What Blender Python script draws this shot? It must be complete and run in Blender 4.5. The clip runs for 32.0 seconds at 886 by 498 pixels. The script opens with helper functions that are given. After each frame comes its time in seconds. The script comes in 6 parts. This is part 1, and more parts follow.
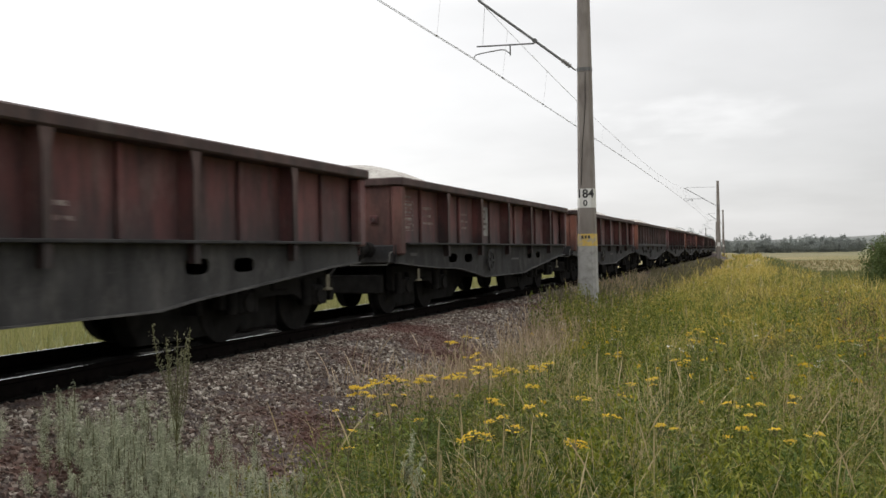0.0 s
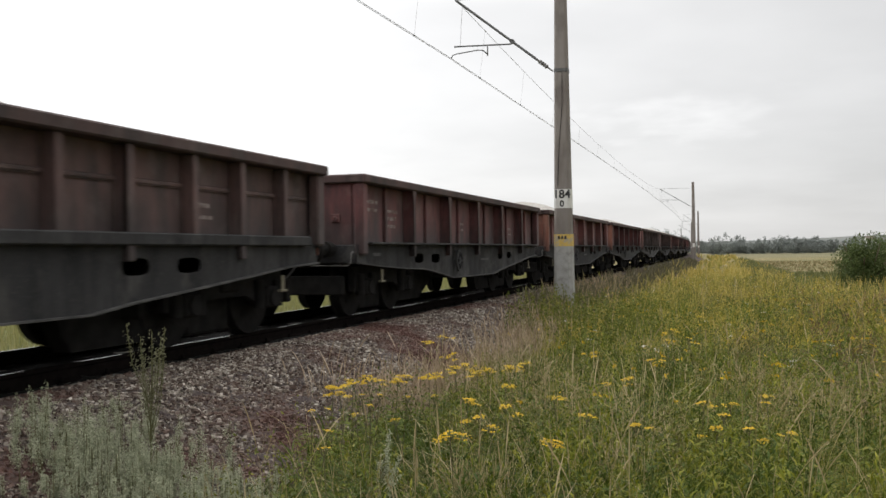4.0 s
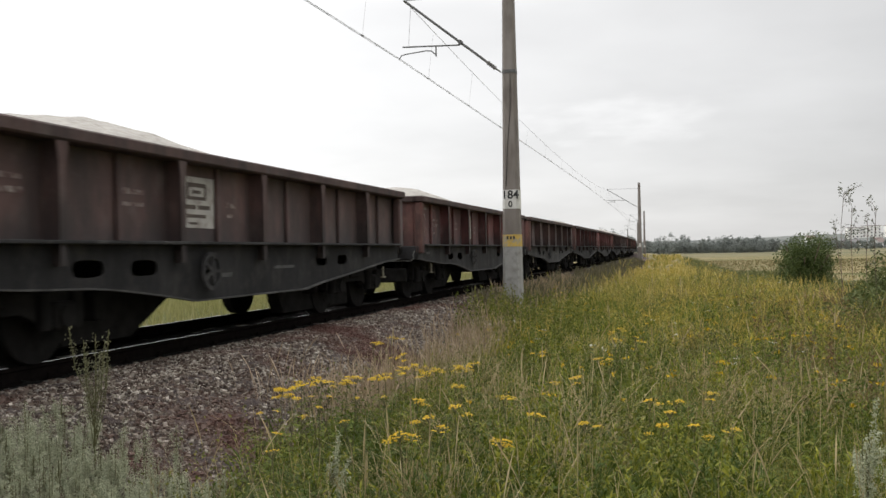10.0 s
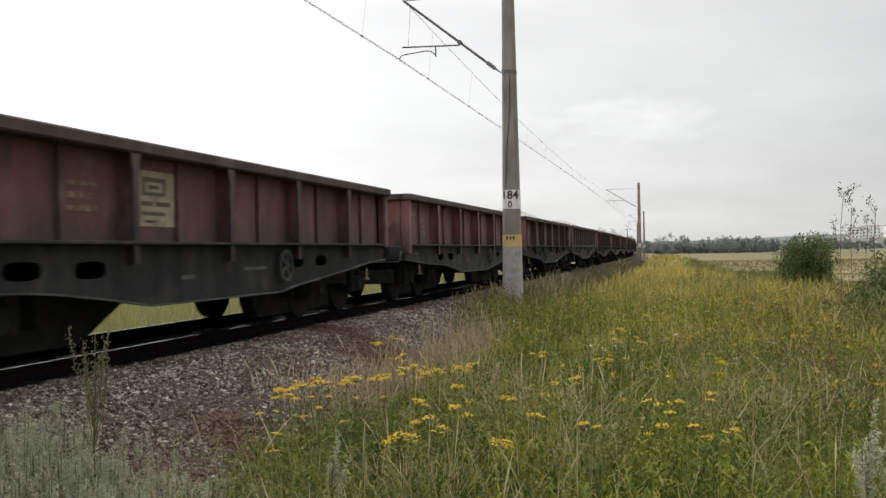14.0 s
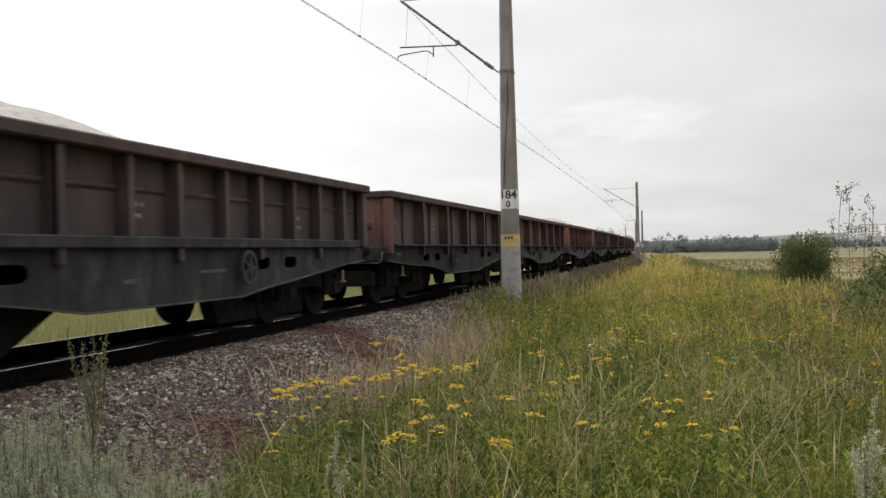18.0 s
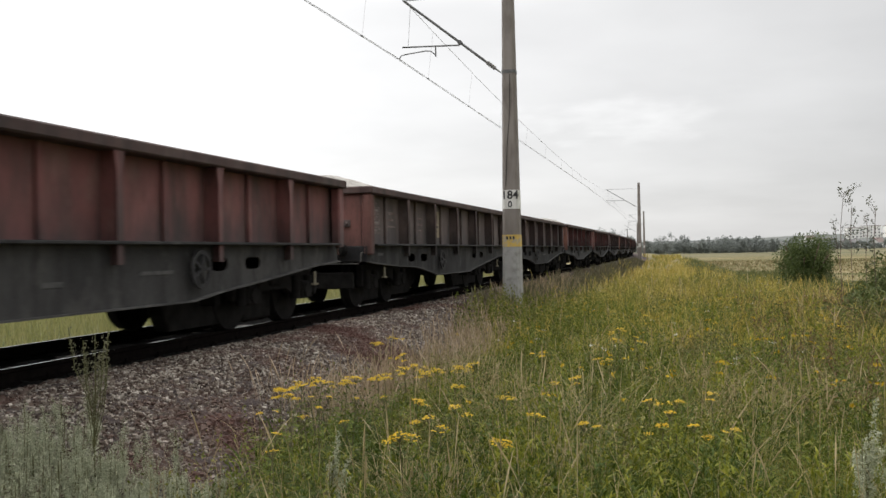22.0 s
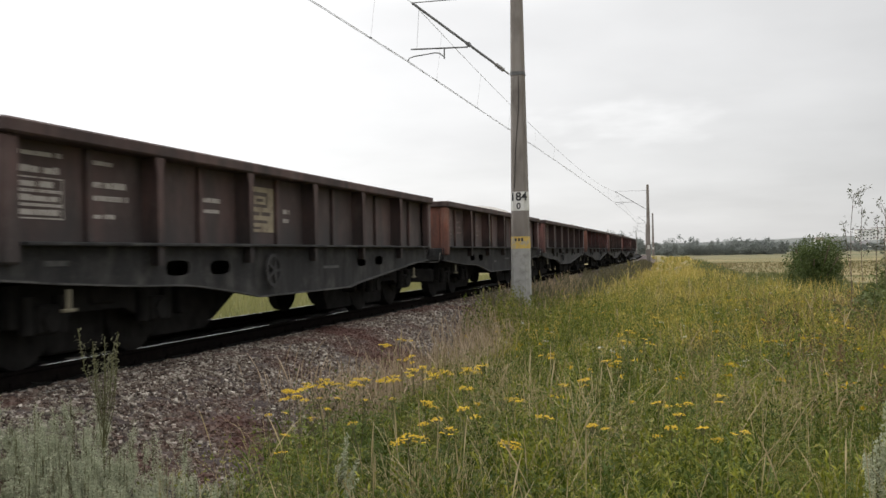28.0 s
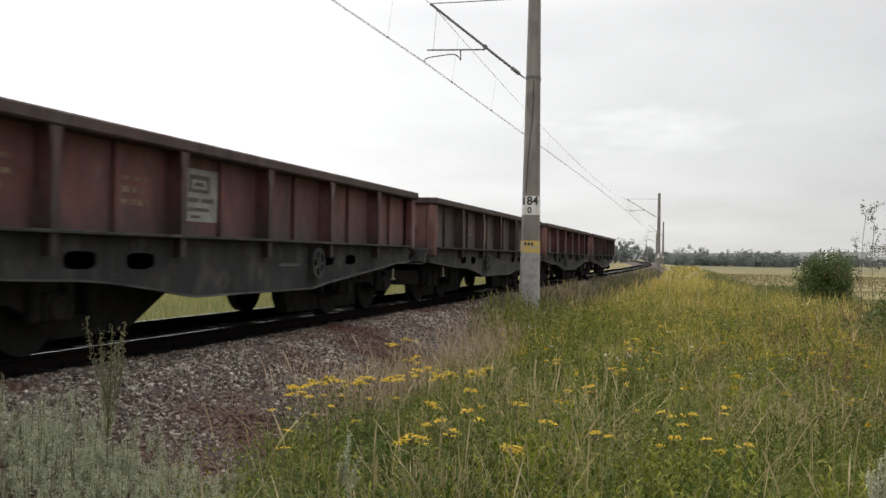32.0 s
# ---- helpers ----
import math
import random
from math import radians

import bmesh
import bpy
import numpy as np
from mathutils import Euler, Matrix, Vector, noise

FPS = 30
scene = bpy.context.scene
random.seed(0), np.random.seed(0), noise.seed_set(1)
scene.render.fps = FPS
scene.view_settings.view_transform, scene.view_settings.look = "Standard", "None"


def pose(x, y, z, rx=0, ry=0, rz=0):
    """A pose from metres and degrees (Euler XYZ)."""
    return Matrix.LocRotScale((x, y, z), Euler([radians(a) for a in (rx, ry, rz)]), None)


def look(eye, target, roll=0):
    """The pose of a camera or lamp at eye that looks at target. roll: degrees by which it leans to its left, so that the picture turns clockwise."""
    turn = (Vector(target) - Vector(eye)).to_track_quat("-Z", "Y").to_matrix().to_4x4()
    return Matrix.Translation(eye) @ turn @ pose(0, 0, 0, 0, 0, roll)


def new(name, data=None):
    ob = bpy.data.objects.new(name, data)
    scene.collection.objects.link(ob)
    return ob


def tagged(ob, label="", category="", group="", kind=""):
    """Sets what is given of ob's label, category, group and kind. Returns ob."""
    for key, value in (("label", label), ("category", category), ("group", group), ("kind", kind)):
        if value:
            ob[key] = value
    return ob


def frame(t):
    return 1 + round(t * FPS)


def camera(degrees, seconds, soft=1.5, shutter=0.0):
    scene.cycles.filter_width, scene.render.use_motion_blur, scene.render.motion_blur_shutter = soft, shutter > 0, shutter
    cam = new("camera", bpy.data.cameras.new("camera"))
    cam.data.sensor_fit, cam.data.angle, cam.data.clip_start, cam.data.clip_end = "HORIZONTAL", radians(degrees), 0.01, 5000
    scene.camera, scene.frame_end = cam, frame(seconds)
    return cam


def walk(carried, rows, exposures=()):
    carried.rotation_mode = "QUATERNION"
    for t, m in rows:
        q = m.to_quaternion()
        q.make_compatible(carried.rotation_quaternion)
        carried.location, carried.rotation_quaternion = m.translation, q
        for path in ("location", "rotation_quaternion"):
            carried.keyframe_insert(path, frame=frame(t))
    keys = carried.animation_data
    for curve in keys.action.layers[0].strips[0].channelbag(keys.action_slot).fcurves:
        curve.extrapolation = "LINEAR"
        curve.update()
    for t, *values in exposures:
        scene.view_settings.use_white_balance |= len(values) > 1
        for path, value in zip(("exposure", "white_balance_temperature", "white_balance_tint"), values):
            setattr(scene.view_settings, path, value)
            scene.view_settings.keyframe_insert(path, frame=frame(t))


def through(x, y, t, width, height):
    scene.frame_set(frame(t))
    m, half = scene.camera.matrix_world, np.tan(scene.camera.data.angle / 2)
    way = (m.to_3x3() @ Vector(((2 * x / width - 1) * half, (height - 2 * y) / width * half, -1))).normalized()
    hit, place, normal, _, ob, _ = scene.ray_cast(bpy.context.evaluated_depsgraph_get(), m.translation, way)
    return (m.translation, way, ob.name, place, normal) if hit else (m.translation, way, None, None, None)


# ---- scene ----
# The camera stands at (6.83, 0): x runs across the track, y along it, z = 0 is the rail head.
EYE = (6.83, 0.0, 1.004)
cam = camera(50.56, 32.0, 1.5, 0.22)
TURNS = [  # seconds, yaw, pitch, roll
    (0.0, 19.14, 0.19, 0.97),
    (0.5, 19.40, 0.15, 0.71),
    (1.0, 18.02, 0.14, 0.94),
    (1.5, 17.61, 0.13, 0.91),
    (2.0, 18.16, 0.17, 0.74),
    (2.5, 17.32, 0.13, 0.94),
    (3.0, 17.29, 0.12, 0.89),
    (3.5, 17.71, 0.16, 0.74),
    (5.5, 17.66, 0.17, 0.96),
    (6.0, 18.10, 0.25, 0.84),
    (6.5, 16.25, 0.19, 0.81),
    (7.0, 15.21, 0.16, 1.07),
    (7.5, 14.66, 0.15, 1.05),
    (8.0, 14.60, 0.16, 1.01),
    (8.5, 14.64, 0.15, 0.97),
    (9.0, 15.04, 0.17, 1.04),
    (9.5, 15.01, 0.16, 1.02),
    (10.0, 14.62, 0.15, 1.00),
    (10.5, 14.46, 0.15, 1.12),
    (11.0, 15.12, 0.17, 1.06),
    (11.5, 14.67, 0.15, 0.98),
    (12.0, 14.40, 0.20, 1.15),
    (12.5, 14.90, 0.16, 1.11),
    (13.0, 14.99, 0.17, 1.03),
    (13.5, 14.62, 0.15, 0.98),
    (14.0, 14.60, 0.16, 1.01),
    (14.5, 14.61, 0.15, 0.97),
    (16.5, 15.07, 0.11, 0.99),
    (17.0, 14.62, 0.16, 1.04),
    (17.5, 14.60, 0.10, 1.01),
    (18.0, 14.50, 0.16, 1.20),
    (18.5, 15.42, 0.16, 0.93),
    (19.0, 14.60, 0.16, 1.01),
    (19.5, 14.60, 0.16, 1.01),
    (20.0, 14.60, 0.16, 1.01),
    (20.5, 14.60, 0.16, 1.01),
    (21.0, 14.60, 0.16, 1.01),
    (21.5, 14.60, 0.16, 1.01),
    (22.0, 14.60, 0.16, 1.01),
    (22.5, 14.60, 0.16, 1.01),
    (23.0, 14.60, 0.16, 1.01),
    (23.5, 14.60, 0.16, 1.01),
    (24.0, 15.03, 0.16, 1.03),
    (24.5, 14.89, 0.12, 1.08),
    (25.0, 15.05, 0.16, 1.11),
    (25.5, 14.76, 0.11, 1.00),
    (27.5, 15.42, 0.18, 0.93),
    (28.0, 15.12, 0.28, 0.99),
    (28.5, 14.69, 0.23, 1.00),
    (29.0, 14.57, 0.22, 1.03),
    (29.5, 15.06, 0.24, 1.25),
    (30.0, 15.24, 0.19, 1.11),
    (30.5, 15.13, 0.24, 1.06),
    (31.0, 15.15, 0.22, 1.21),
    (31.25, 15.18, 0.20, 0.60),
    (31.5, 15.24, 0.12, -0.40),
    (31.75, 15.42, -0.10, -1.75),
    (32.0, 15.68, 0.36, -1.05),
]
walk(cam, [(t, pose(*EYE, 90 + p, r, w)) for t, w, p, r in TURNS])

# ---- sky and sun ----
SUN = Vector((-0.75, 0.25, 0.62)).normalized()


def make_sky():
    world = bpy.data.worlds.new("overcast")
    scene.world = world
    world.use_nodes = True
    nt = world.node_tree
    nt.nodes.clear()
    add, link = nt.nodes.new, nt.links.new
    out, bg = add("ShaderNodeOutputWorld"), add("ShaderNodeBackground")
    co = add("ShaderNodeTexCoord")
    sky = add("ShaderNodeTexSky")
    sky.sky_type, sky.sun_disc = "NISHITA", False
    sky.sun_elevation, sky.sun_rotation = math.asin(SUN.z), math.atan2(SUN.x, SUN.y)
    dim = add("ShaderNodeVectorMath")
    dim.operation = "SCALE"
    dim.inputs["Scale"].default_value = 0.1
    link(sky.outputs[0], dim.inputs[0])
    # glow towards the hidden sun
    dot = add("ShaderNodeVectorMath")
    dot.operation = "DOT_PRODUCT"
    dot.inputs[1].default_value = SUN
    link(co.outputs["Generated"], dot.inputs[0])
    glow = add("ShaderNodeMapRange")
    glow.inputs[1].default_value, glow.inputs[2].default_value = 0.05, 0.85
    glow.inputs[3].default_value, glow.inputs[4].default_value = 0.63, 1.25
    link(dot.outputs["Value"], glow.inputs[0])
    # cloud layers, flattened towards the horizon
    sep = add("ShaderNodeSeparateXYZ")
    link(co.outputs["Generated"], sep.inputs[0])
    lift = add("ShaderNodeMath")
    lift.operation = "MAXIMUM"
    lift.inputs[1].default_value = 0.0
    link(sep.outputs[2], lift.inputs[0])
    lift2 = add("ShaderNodeMath")
    lift2.operation = "ADD"
    lift2.inputs[1].default_value = 0.16
    link(lift.outputs[0], lift2.inputs[0])
    px, py = add("ShaderNodeMath"), add("ShaderNodeMath")
    px.operation = py.operation = "DIVIDE"
    link(sep.outputs[0], px.inputs[0]); link(lift2.outputs[0], px.inputs[1])
    link(sep.outputs[1], py.inputs[0]); link(lift2.outputs[0], py.inputs[1])
    flat = add("ShaderNodeCombineXYZ")
    link(px.outputs[0], flat.inputs[0]); link(py.outputs[0], flat.inputs[1])
    cloud = add("ShaderNodeTexNoise")
    cloud.inputs["Scale"].default_value = 0.9
    cloud.inputs["Detail"].default_value = 6
    cloud.inputs["Roughness"].default_value = 0.5
    link(flat.outputs[0], cloud.inputs["Vector"])
    ramp = add("ShaderNodeMapRange")
    ramp.inputs[1].default_value, ramp.inputs[2].default_value = 0.3, 0.75
    ramp.inputs[3].default_value, ramp.inputs[4].default_value = 0.90, 1.12
    link(cloud.outputs[0], ramp.inputs[0])
    mul = add("ShaderNodeMath")
    mul.operation = "MULTIPLY"
    link(glow.outputs[0], mul.inputs[0]); link(ramp.outputs[0], mul.inputs[1])
    # an overcast sky is brightest overhead
    high = add("ShaderNodeMapRange")
    high.inputs[1].default_value, high.inputs[2].default_value = 0.25, 0.95
    high.inputs[3].default_value, high.inputs[4].default_value = 1.0, 3.0
    link(sep.outputs[2], high.inputs[0])
    mul2 = add("ShaderNodeMath")
    mul2.operation = "MULTIPLY"
    link(mul.outputs[0], mul2.inputs[0]); link(high.outputs[0], mul2.inputs[1])
    mul = mul2
    # a thin place in the cloud, low over the line
    off = add("ShaderNodeVectorMath")
    off.operation = "SUBTRACT"
    off.inputs[1].default_value = (-0.065, 0.985, 0.135)
    link(co.outputs["Generated"], off.inputs[0])
    wide = add("ShaderNodeVectorMath")
    wide.operation = "MULTIPLY"
    wide.inputs[1].default_value = (8.0, 0.5, 34.0)
    link(off.outputs[0], wide.inputs[0])
    size = add("ShaderNodeVectorMath")
    size.operation = "LENGTH"
    link(wide.outputs[0], size.inputs[0])
    rag = add("ShaderNodeTexNoise")
    rag.inputs["Scale"].default_value, rag.inputs["Detail"].default_value = 4.0, 6
    link(flat.outputs[0], rag.inputs["Vector"])
    worn = add("ShaderNodeMath")
    worn.operation = "MULTIPLY_ADD"
    worn.inputs[1].default_value = 2.2
    link(rag.outputs[0], worn.inputs[0]); link(size.outputs["Value"], worn.inputs[2])
    thin = add("ShaderNodeMapRange")
    thin.interpolation_type = "SMOOTHSTEP"
    thin.inputs[1].default_value, thin.inputs[2].default_value = 0.9, 2.2
    thin.inputs[3].default_value, thin.inputs[4].default_value = 1.2, 1.0
    link(worn.outputs[0], thin.inputs[0])
    mul3 = add("ShaderNodeMath")
    mul3.operation = "MULTIPLY"
    link(mul.outputs[0], mul3.inputs[0]); link(thin.outputs[0], mul3.inputs[1])
    mul = mul3
    tint = add("ShaderNodeVectorMath")
    tint.operation = "SCALE"
    tint.inputs[0].default_value = (0.985, 0.98, 0.978)
    link(mul.outputs[0], tint.inputs["Scale"])
    mix = add("ShaderNodeMix")
    mix.data_type = "RGBA"
    mix.inputs[0].default_value = 0.93
    link(dim.outputs[0], mix.inputs[6]); link(tint.outputs[0], mix.inputs[7])
    link(mix.outputs[2], bg.inputs[0])
    bg.inputs[1].default_value = 1.0
    link(bg.outputs[0], out.inputs[0])


make_sky()
sun = new("sun", bpy.data.lights.new("sun", "SUN"))
sun.data.energy, sun.data.angle, sun.data.color = 0.5, radians(25), (1.0, 0.96, 0.9)
sun.matrix_world = look(SUN * 50, (0, 0, 0))


# ---- materials ----
def material(name, ramp, rough=0.8, metal=0.0, scale=6.0, bump=0.2, bump_scale=40.0, island=0.0, obj=0.0,
             stain=None, stain_scale=1.2, stretch=(1, 1, 1), stain_cut=(0.5, 0.7), spec=0.3, relief=0.01, ends=(0.05, 0.95)):
    """A surface whose colour runs along ramp by noise, by island and by object, with stains and fine relief."""
    m = bpy.data.materials.new(name)
    m.use_nodes = True
    nt = m.node_tree
    add, link = nt.nodes.new, nt.links.new
    b = nt.nodes["Principled BSDF"]
    b.inputs["Roughness"].default_value, b.inputs["Metallic"].default_value = rough, metal
    b.inputs["Specular IOR Level"].default_value = spec
    co = add("ShaderNodeTexCoord")
    mp = add("ShaderNodeMapping")
    mp.inputs["Scale"].default_value = stretch
    link(co.outputs["Object"], mp.inputs[0])
    n = add("ShaderNodeTexNoise")
    n.inputs["Scale"].default_value, n.inputs["Detail"].default_value = scale, 5
    link(mp.outputs[0], n.inputs["Vector"])
    value = n.outputs[0]
    for amount, node, socket in ((island, "ShaderNodeNewGeometry", "Random Per Island"), (obj, "ShaderNodeObjectInfo", "Random")):
        if amount:
            r = add(node)
            x = add("ShaderNodeMix")
            x.inputs[0].default_value = amount
            link(value, x.inputs[2]); link(r.outputs[socket], x.inputs[3])
            value = x.outputs[0]
    cr = add("ShaderNodeValToRGB")
    els = cr.color_ramp.elements
    lo, hi = ends if island or obj else (0.28, 0.72)
    for i, c in enumerate(ramp):
        e = els[i] if i < 2 else els.new(1)
        e.position = lo + (hi - lo) * i / (len(ramp) - 1)
        e.color = (*c, 1)
    link(value, cr.inputs[0])
    colour = cr.outputs[0]
    if stain:
        s = add("ShaderNodeTexNoise")
        s.inputs["Scale"].default_value, s.inputs["Detail"].default_value, s.inputs["Roughness"].default_value = stain_scale, 8, 0.65
        link(mp.outputs[0], s.inputs["Vector"])
        k = add("ShaderNodeMapRange")
        k.inputs[1].default_value, k.inputs[2].default_value = stain_cut
        link(s.outputs[0], k.inputs[0])
        x = add("ShaderNodeMix")
        x.data_type = "RGBA"
        link(k.outputs[0], x.inputs[0]); link(colour, x.inputs[6])
        x.inputs[7].default_value = (*stain, 1)
        colour = x.outputs[2]
    link(colour, b.inputs["Base Color"])
    if bump:
        f = add("ShaderNodeTexNoise")
        f.inputs["Scale"].default_value, f.inputs["Detail"].default_value = bump_scale, 4
        link(co.outputs["Object"], f.inputs["Vector"])
        u = add("ShaderNodeBump")
        u.inputs["Strength"].default_value, u.inputs["Distance"].default_value = bump, relief
        link(f.outputs[0], u.inputs["Height"]); link(u.outputs[0], b.inputs["Normal"])
    return m


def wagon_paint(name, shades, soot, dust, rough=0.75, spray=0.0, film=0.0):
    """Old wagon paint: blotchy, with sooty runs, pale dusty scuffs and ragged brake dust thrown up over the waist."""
    m = bpy.data.materials.new(name)
    m.use_nodes = True
    nt = m.node_tree
    add, link = nt.nodes.new, nt.links.new
    b = nt.nodes["Principled BSDF"]
    b.inputs["Roughness"].default_value, b.inputs["Specular IOR Level"].default_value = rough, 0.25
    b.inputs["Sheen Weight"].default_value, b.inputs["Sheen Roughness"].default_value = film, 0.45  # a film of fine dust
    co, info = add("ShaderNodeTexCoord"), add("ShaderNodeObjectInfo")
    shift, move = add("ShaderNodeVectorMath"), add("ShaderNodeVectorMath")
    shift.operation, move.operation = "SCALE", "ADD"
    shift.inputs[0].default_value = (31.0, 57.0, 13.0)
    link(info.outputs["Random"], shift.inputs["Scale"])
    link(co.outputs["Object"], move.inputs[0]); link(shift.outputs[0], move.inputs[1])

    def cloud(scale, detail, stretch, lo, hi, top=1.0):
        mp, n, r = add("ShaderNodeMapping"), add("ShaderNodeTexNoise"), add("ShaderNodeMapRange")
        mp.inputs["Scale"].default_value = stretch
        link(move.outputs[0], mp.inputs[0]); link(mp.outputs[0], n.inputs["Vector"])
        n.inputs["Scale"].default_value, n.inputs["Detail"].default_value, n.inputs["Roughness"].default_value = scale, detail, 0.6
        r.inputs[1].default_value, r.inputs[2].default_value, r.inputs[4].default_value = lo, hi, top
        link(n.outputs[0], r.inputs[0])
        return r.outputs[0]

    cr = add("ShaderNodeValToRGB")
    for i, c in enumerate(shades):
        e = cr.color_ramp.elements[i] if i < 2 else cr.color_ramp.elements.new(1)
        e.position, e.color = i / (len(shades) - 1), (*c, 1)
    link(cloud(0.9, 5, (1, 1, 0.7), 0.3, 0.7), cr.inputs[0])
    colour = cr.outputs[0]
    for k, c in ((cloud(2.2, 5, (1.6, 1.6, 0.35), 0.46, 0.68, 0.85), soot), (cloud(2.6, 8, (1, 1, 0.8), 0.52, 0.74, 0.6), dust), (cloud(11, 6, (1.5, 1.5, 0.35), 0.54, 0.74, 0.6), soot), (cloud(30, 3, (1, 1, 1), 0.58, 0.75, 0.35), dust)):
        x = add("ShaderNodeMix")
        x.data_type = "RGBA"
        link(k, x.inputs[0]); link(colour, x.inputs[6])
        x.inputs[7].default_value = (*c, 1)
        colour = x.outputs[2]
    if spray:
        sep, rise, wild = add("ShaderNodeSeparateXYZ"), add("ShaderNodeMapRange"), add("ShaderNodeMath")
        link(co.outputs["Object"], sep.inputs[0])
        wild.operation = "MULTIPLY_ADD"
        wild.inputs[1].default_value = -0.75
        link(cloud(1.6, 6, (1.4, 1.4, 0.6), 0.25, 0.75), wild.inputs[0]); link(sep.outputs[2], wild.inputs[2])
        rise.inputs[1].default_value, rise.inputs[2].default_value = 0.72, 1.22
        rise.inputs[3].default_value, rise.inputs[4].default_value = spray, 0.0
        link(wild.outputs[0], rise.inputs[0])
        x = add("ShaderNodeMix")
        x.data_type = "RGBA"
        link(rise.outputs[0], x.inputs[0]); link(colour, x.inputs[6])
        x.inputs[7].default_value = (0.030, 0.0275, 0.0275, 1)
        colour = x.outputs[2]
    link(colour, b.inputs["Base Color"])
    bp = add("ShaderNodeBump")
    bp.inputs["Strength"].default_value, bp.inputs["Distance"].default_value = 0.35, 0.02
    link(cloud(1.7, 3, (1, 1, 1), 0, 1), bp.inputs["Height"]); link(bp.outputs[0], b.inputs["Normal"])
    return m


PAINTS = [
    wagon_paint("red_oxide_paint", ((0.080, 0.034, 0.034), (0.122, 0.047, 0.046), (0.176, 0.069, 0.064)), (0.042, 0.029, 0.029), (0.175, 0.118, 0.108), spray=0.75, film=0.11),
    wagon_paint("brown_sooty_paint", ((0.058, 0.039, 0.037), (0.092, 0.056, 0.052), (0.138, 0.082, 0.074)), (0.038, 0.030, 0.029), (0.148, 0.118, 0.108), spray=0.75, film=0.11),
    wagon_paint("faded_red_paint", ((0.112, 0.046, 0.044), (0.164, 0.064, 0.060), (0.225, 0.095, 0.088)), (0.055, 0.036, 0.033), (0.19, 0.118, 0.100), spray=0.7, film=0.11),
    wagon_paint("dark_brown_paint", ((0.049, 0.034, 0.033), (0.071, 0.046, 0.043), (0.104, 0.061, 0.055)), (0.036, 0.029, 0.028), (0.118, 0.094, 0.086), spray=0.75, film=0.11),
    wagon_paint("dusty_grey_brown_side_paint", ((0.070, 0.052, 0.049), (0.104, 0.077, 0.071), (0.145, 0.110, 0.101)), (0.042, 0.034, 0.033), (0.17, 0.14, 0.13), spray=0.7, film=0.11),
]
# the light on the stanchion's face is put into this pale tan
END_POST = wagon_paint("tan_dusty_post_paint", ((0.095, 0.070, 0.058), (0.140, 0.105, 0.086), (0.195, 0.150, 0.126)), (0.050, 0.038, 0.034), (0.22, 0.17, 0.14))
# rusty end paints, lightened for the sky light that falls on the ends
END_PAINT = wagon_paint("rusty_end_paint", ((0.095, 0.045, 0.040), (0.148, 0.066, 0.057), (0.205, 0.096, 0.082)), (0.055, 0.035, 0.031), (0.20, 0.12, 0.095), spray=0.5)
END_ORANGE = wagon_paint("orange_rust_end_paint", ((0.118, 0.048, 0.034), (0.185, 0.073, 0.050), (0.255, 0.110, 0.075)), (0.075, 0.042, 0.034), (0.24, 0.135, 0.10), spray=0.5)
DUSTY = wagon_paint("dusty_grey_brown_paint", ((0.044, 0.030, 0.028), (0.066, 0.041, 0.038), (0.095, 0.060, 0.054)), (0.030, 0.025, 0.024), (0.110, 0.090, 0.082))
SOOT = wagon_paint("grey_black_soot", ((0.0190, 0.0189, 0.0196), (0.0300, 0.0297, 0.0305), (0.0490, 0.0479, 0.0483)), (0.0118, 0.0116, 0.0121), (0.100, 0.095, 0.089), 0.85)
SILLS = [
    SOOT,
    wagon_paint("black_sill_soot", ((0.0125, 0.0124, 0.0130), (0.0195, 0.0193, 0.0200), (0.0320, 0.0313, 0.0316)), (0.0095, 0.0094, 0.0098), (0.066, 0.062, 0.058), 0.85),
    wagon_paint("grey_sill_dust", ((0.027, 0.0266, 0.0268), (0.044, 0.0432, 0.0430), (0.068, 0.0660, 0.0645)), (0.018, 0.0177, 0.0178), (0.110, 0.105, 0.098), 0.85),
]
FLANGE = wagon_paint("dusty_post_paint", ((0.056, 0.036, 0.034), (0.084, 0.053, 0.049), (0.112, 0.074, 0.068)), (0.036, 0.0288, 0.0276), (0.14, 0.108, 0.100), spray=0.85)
# paler than the sill: the bright line along its lower edge, painted on
EDGE_HIGHLIGHT = wagon_paint("dusty_grey_flange", ((0.040, 0.039, 0.038), (0.066, 0.064, 0.062), (0.10, 0.097, 0.093)), (0.024, 0.0235, 0.023), (0.15, 0.145, 0.135), 0.8)
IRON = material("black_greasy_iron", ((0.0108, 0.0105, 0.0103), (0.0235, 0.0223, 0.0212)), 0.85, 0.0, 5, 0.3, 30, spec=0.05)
STEEL = material("polished_steel", ((0.62, 0.62, 0.62), (0.74, 0.74, 0.73)), 0.18, 1.0, 8, 0.05, 60)
# rust taken almost to black: the shade under the train is in the colour
RUST = material("rusty_shaded_steel", ((0.0065, 0.0058, 0.0054), (0.012, 0.0098, 0.009)), 0.95, 0.0, 9, 0.3, 50, spec=0.0)
GRIME_WHITE = material("grimy_white_paint", ((0.1865, 0.1507, 0.1406), (0.3155, 0.2797, 0.2581)), 0.8, 0, 9, 0.1, 40, stain=(0.1076, 0.06455, 0.06024), stain_scale=14, stain_cut=(0.44, 0.58))
GRIME_CREAM = material("grimy_yellowed_paint", ((0.150, 0.105, 0.068), (0.235, 0.175, 0.115)), 0.8, 0, 9, 0.1, 40, stain=(0.11, 0.062, 0.05), stain_scale=14, stain_cut=(0.44, 0.58))
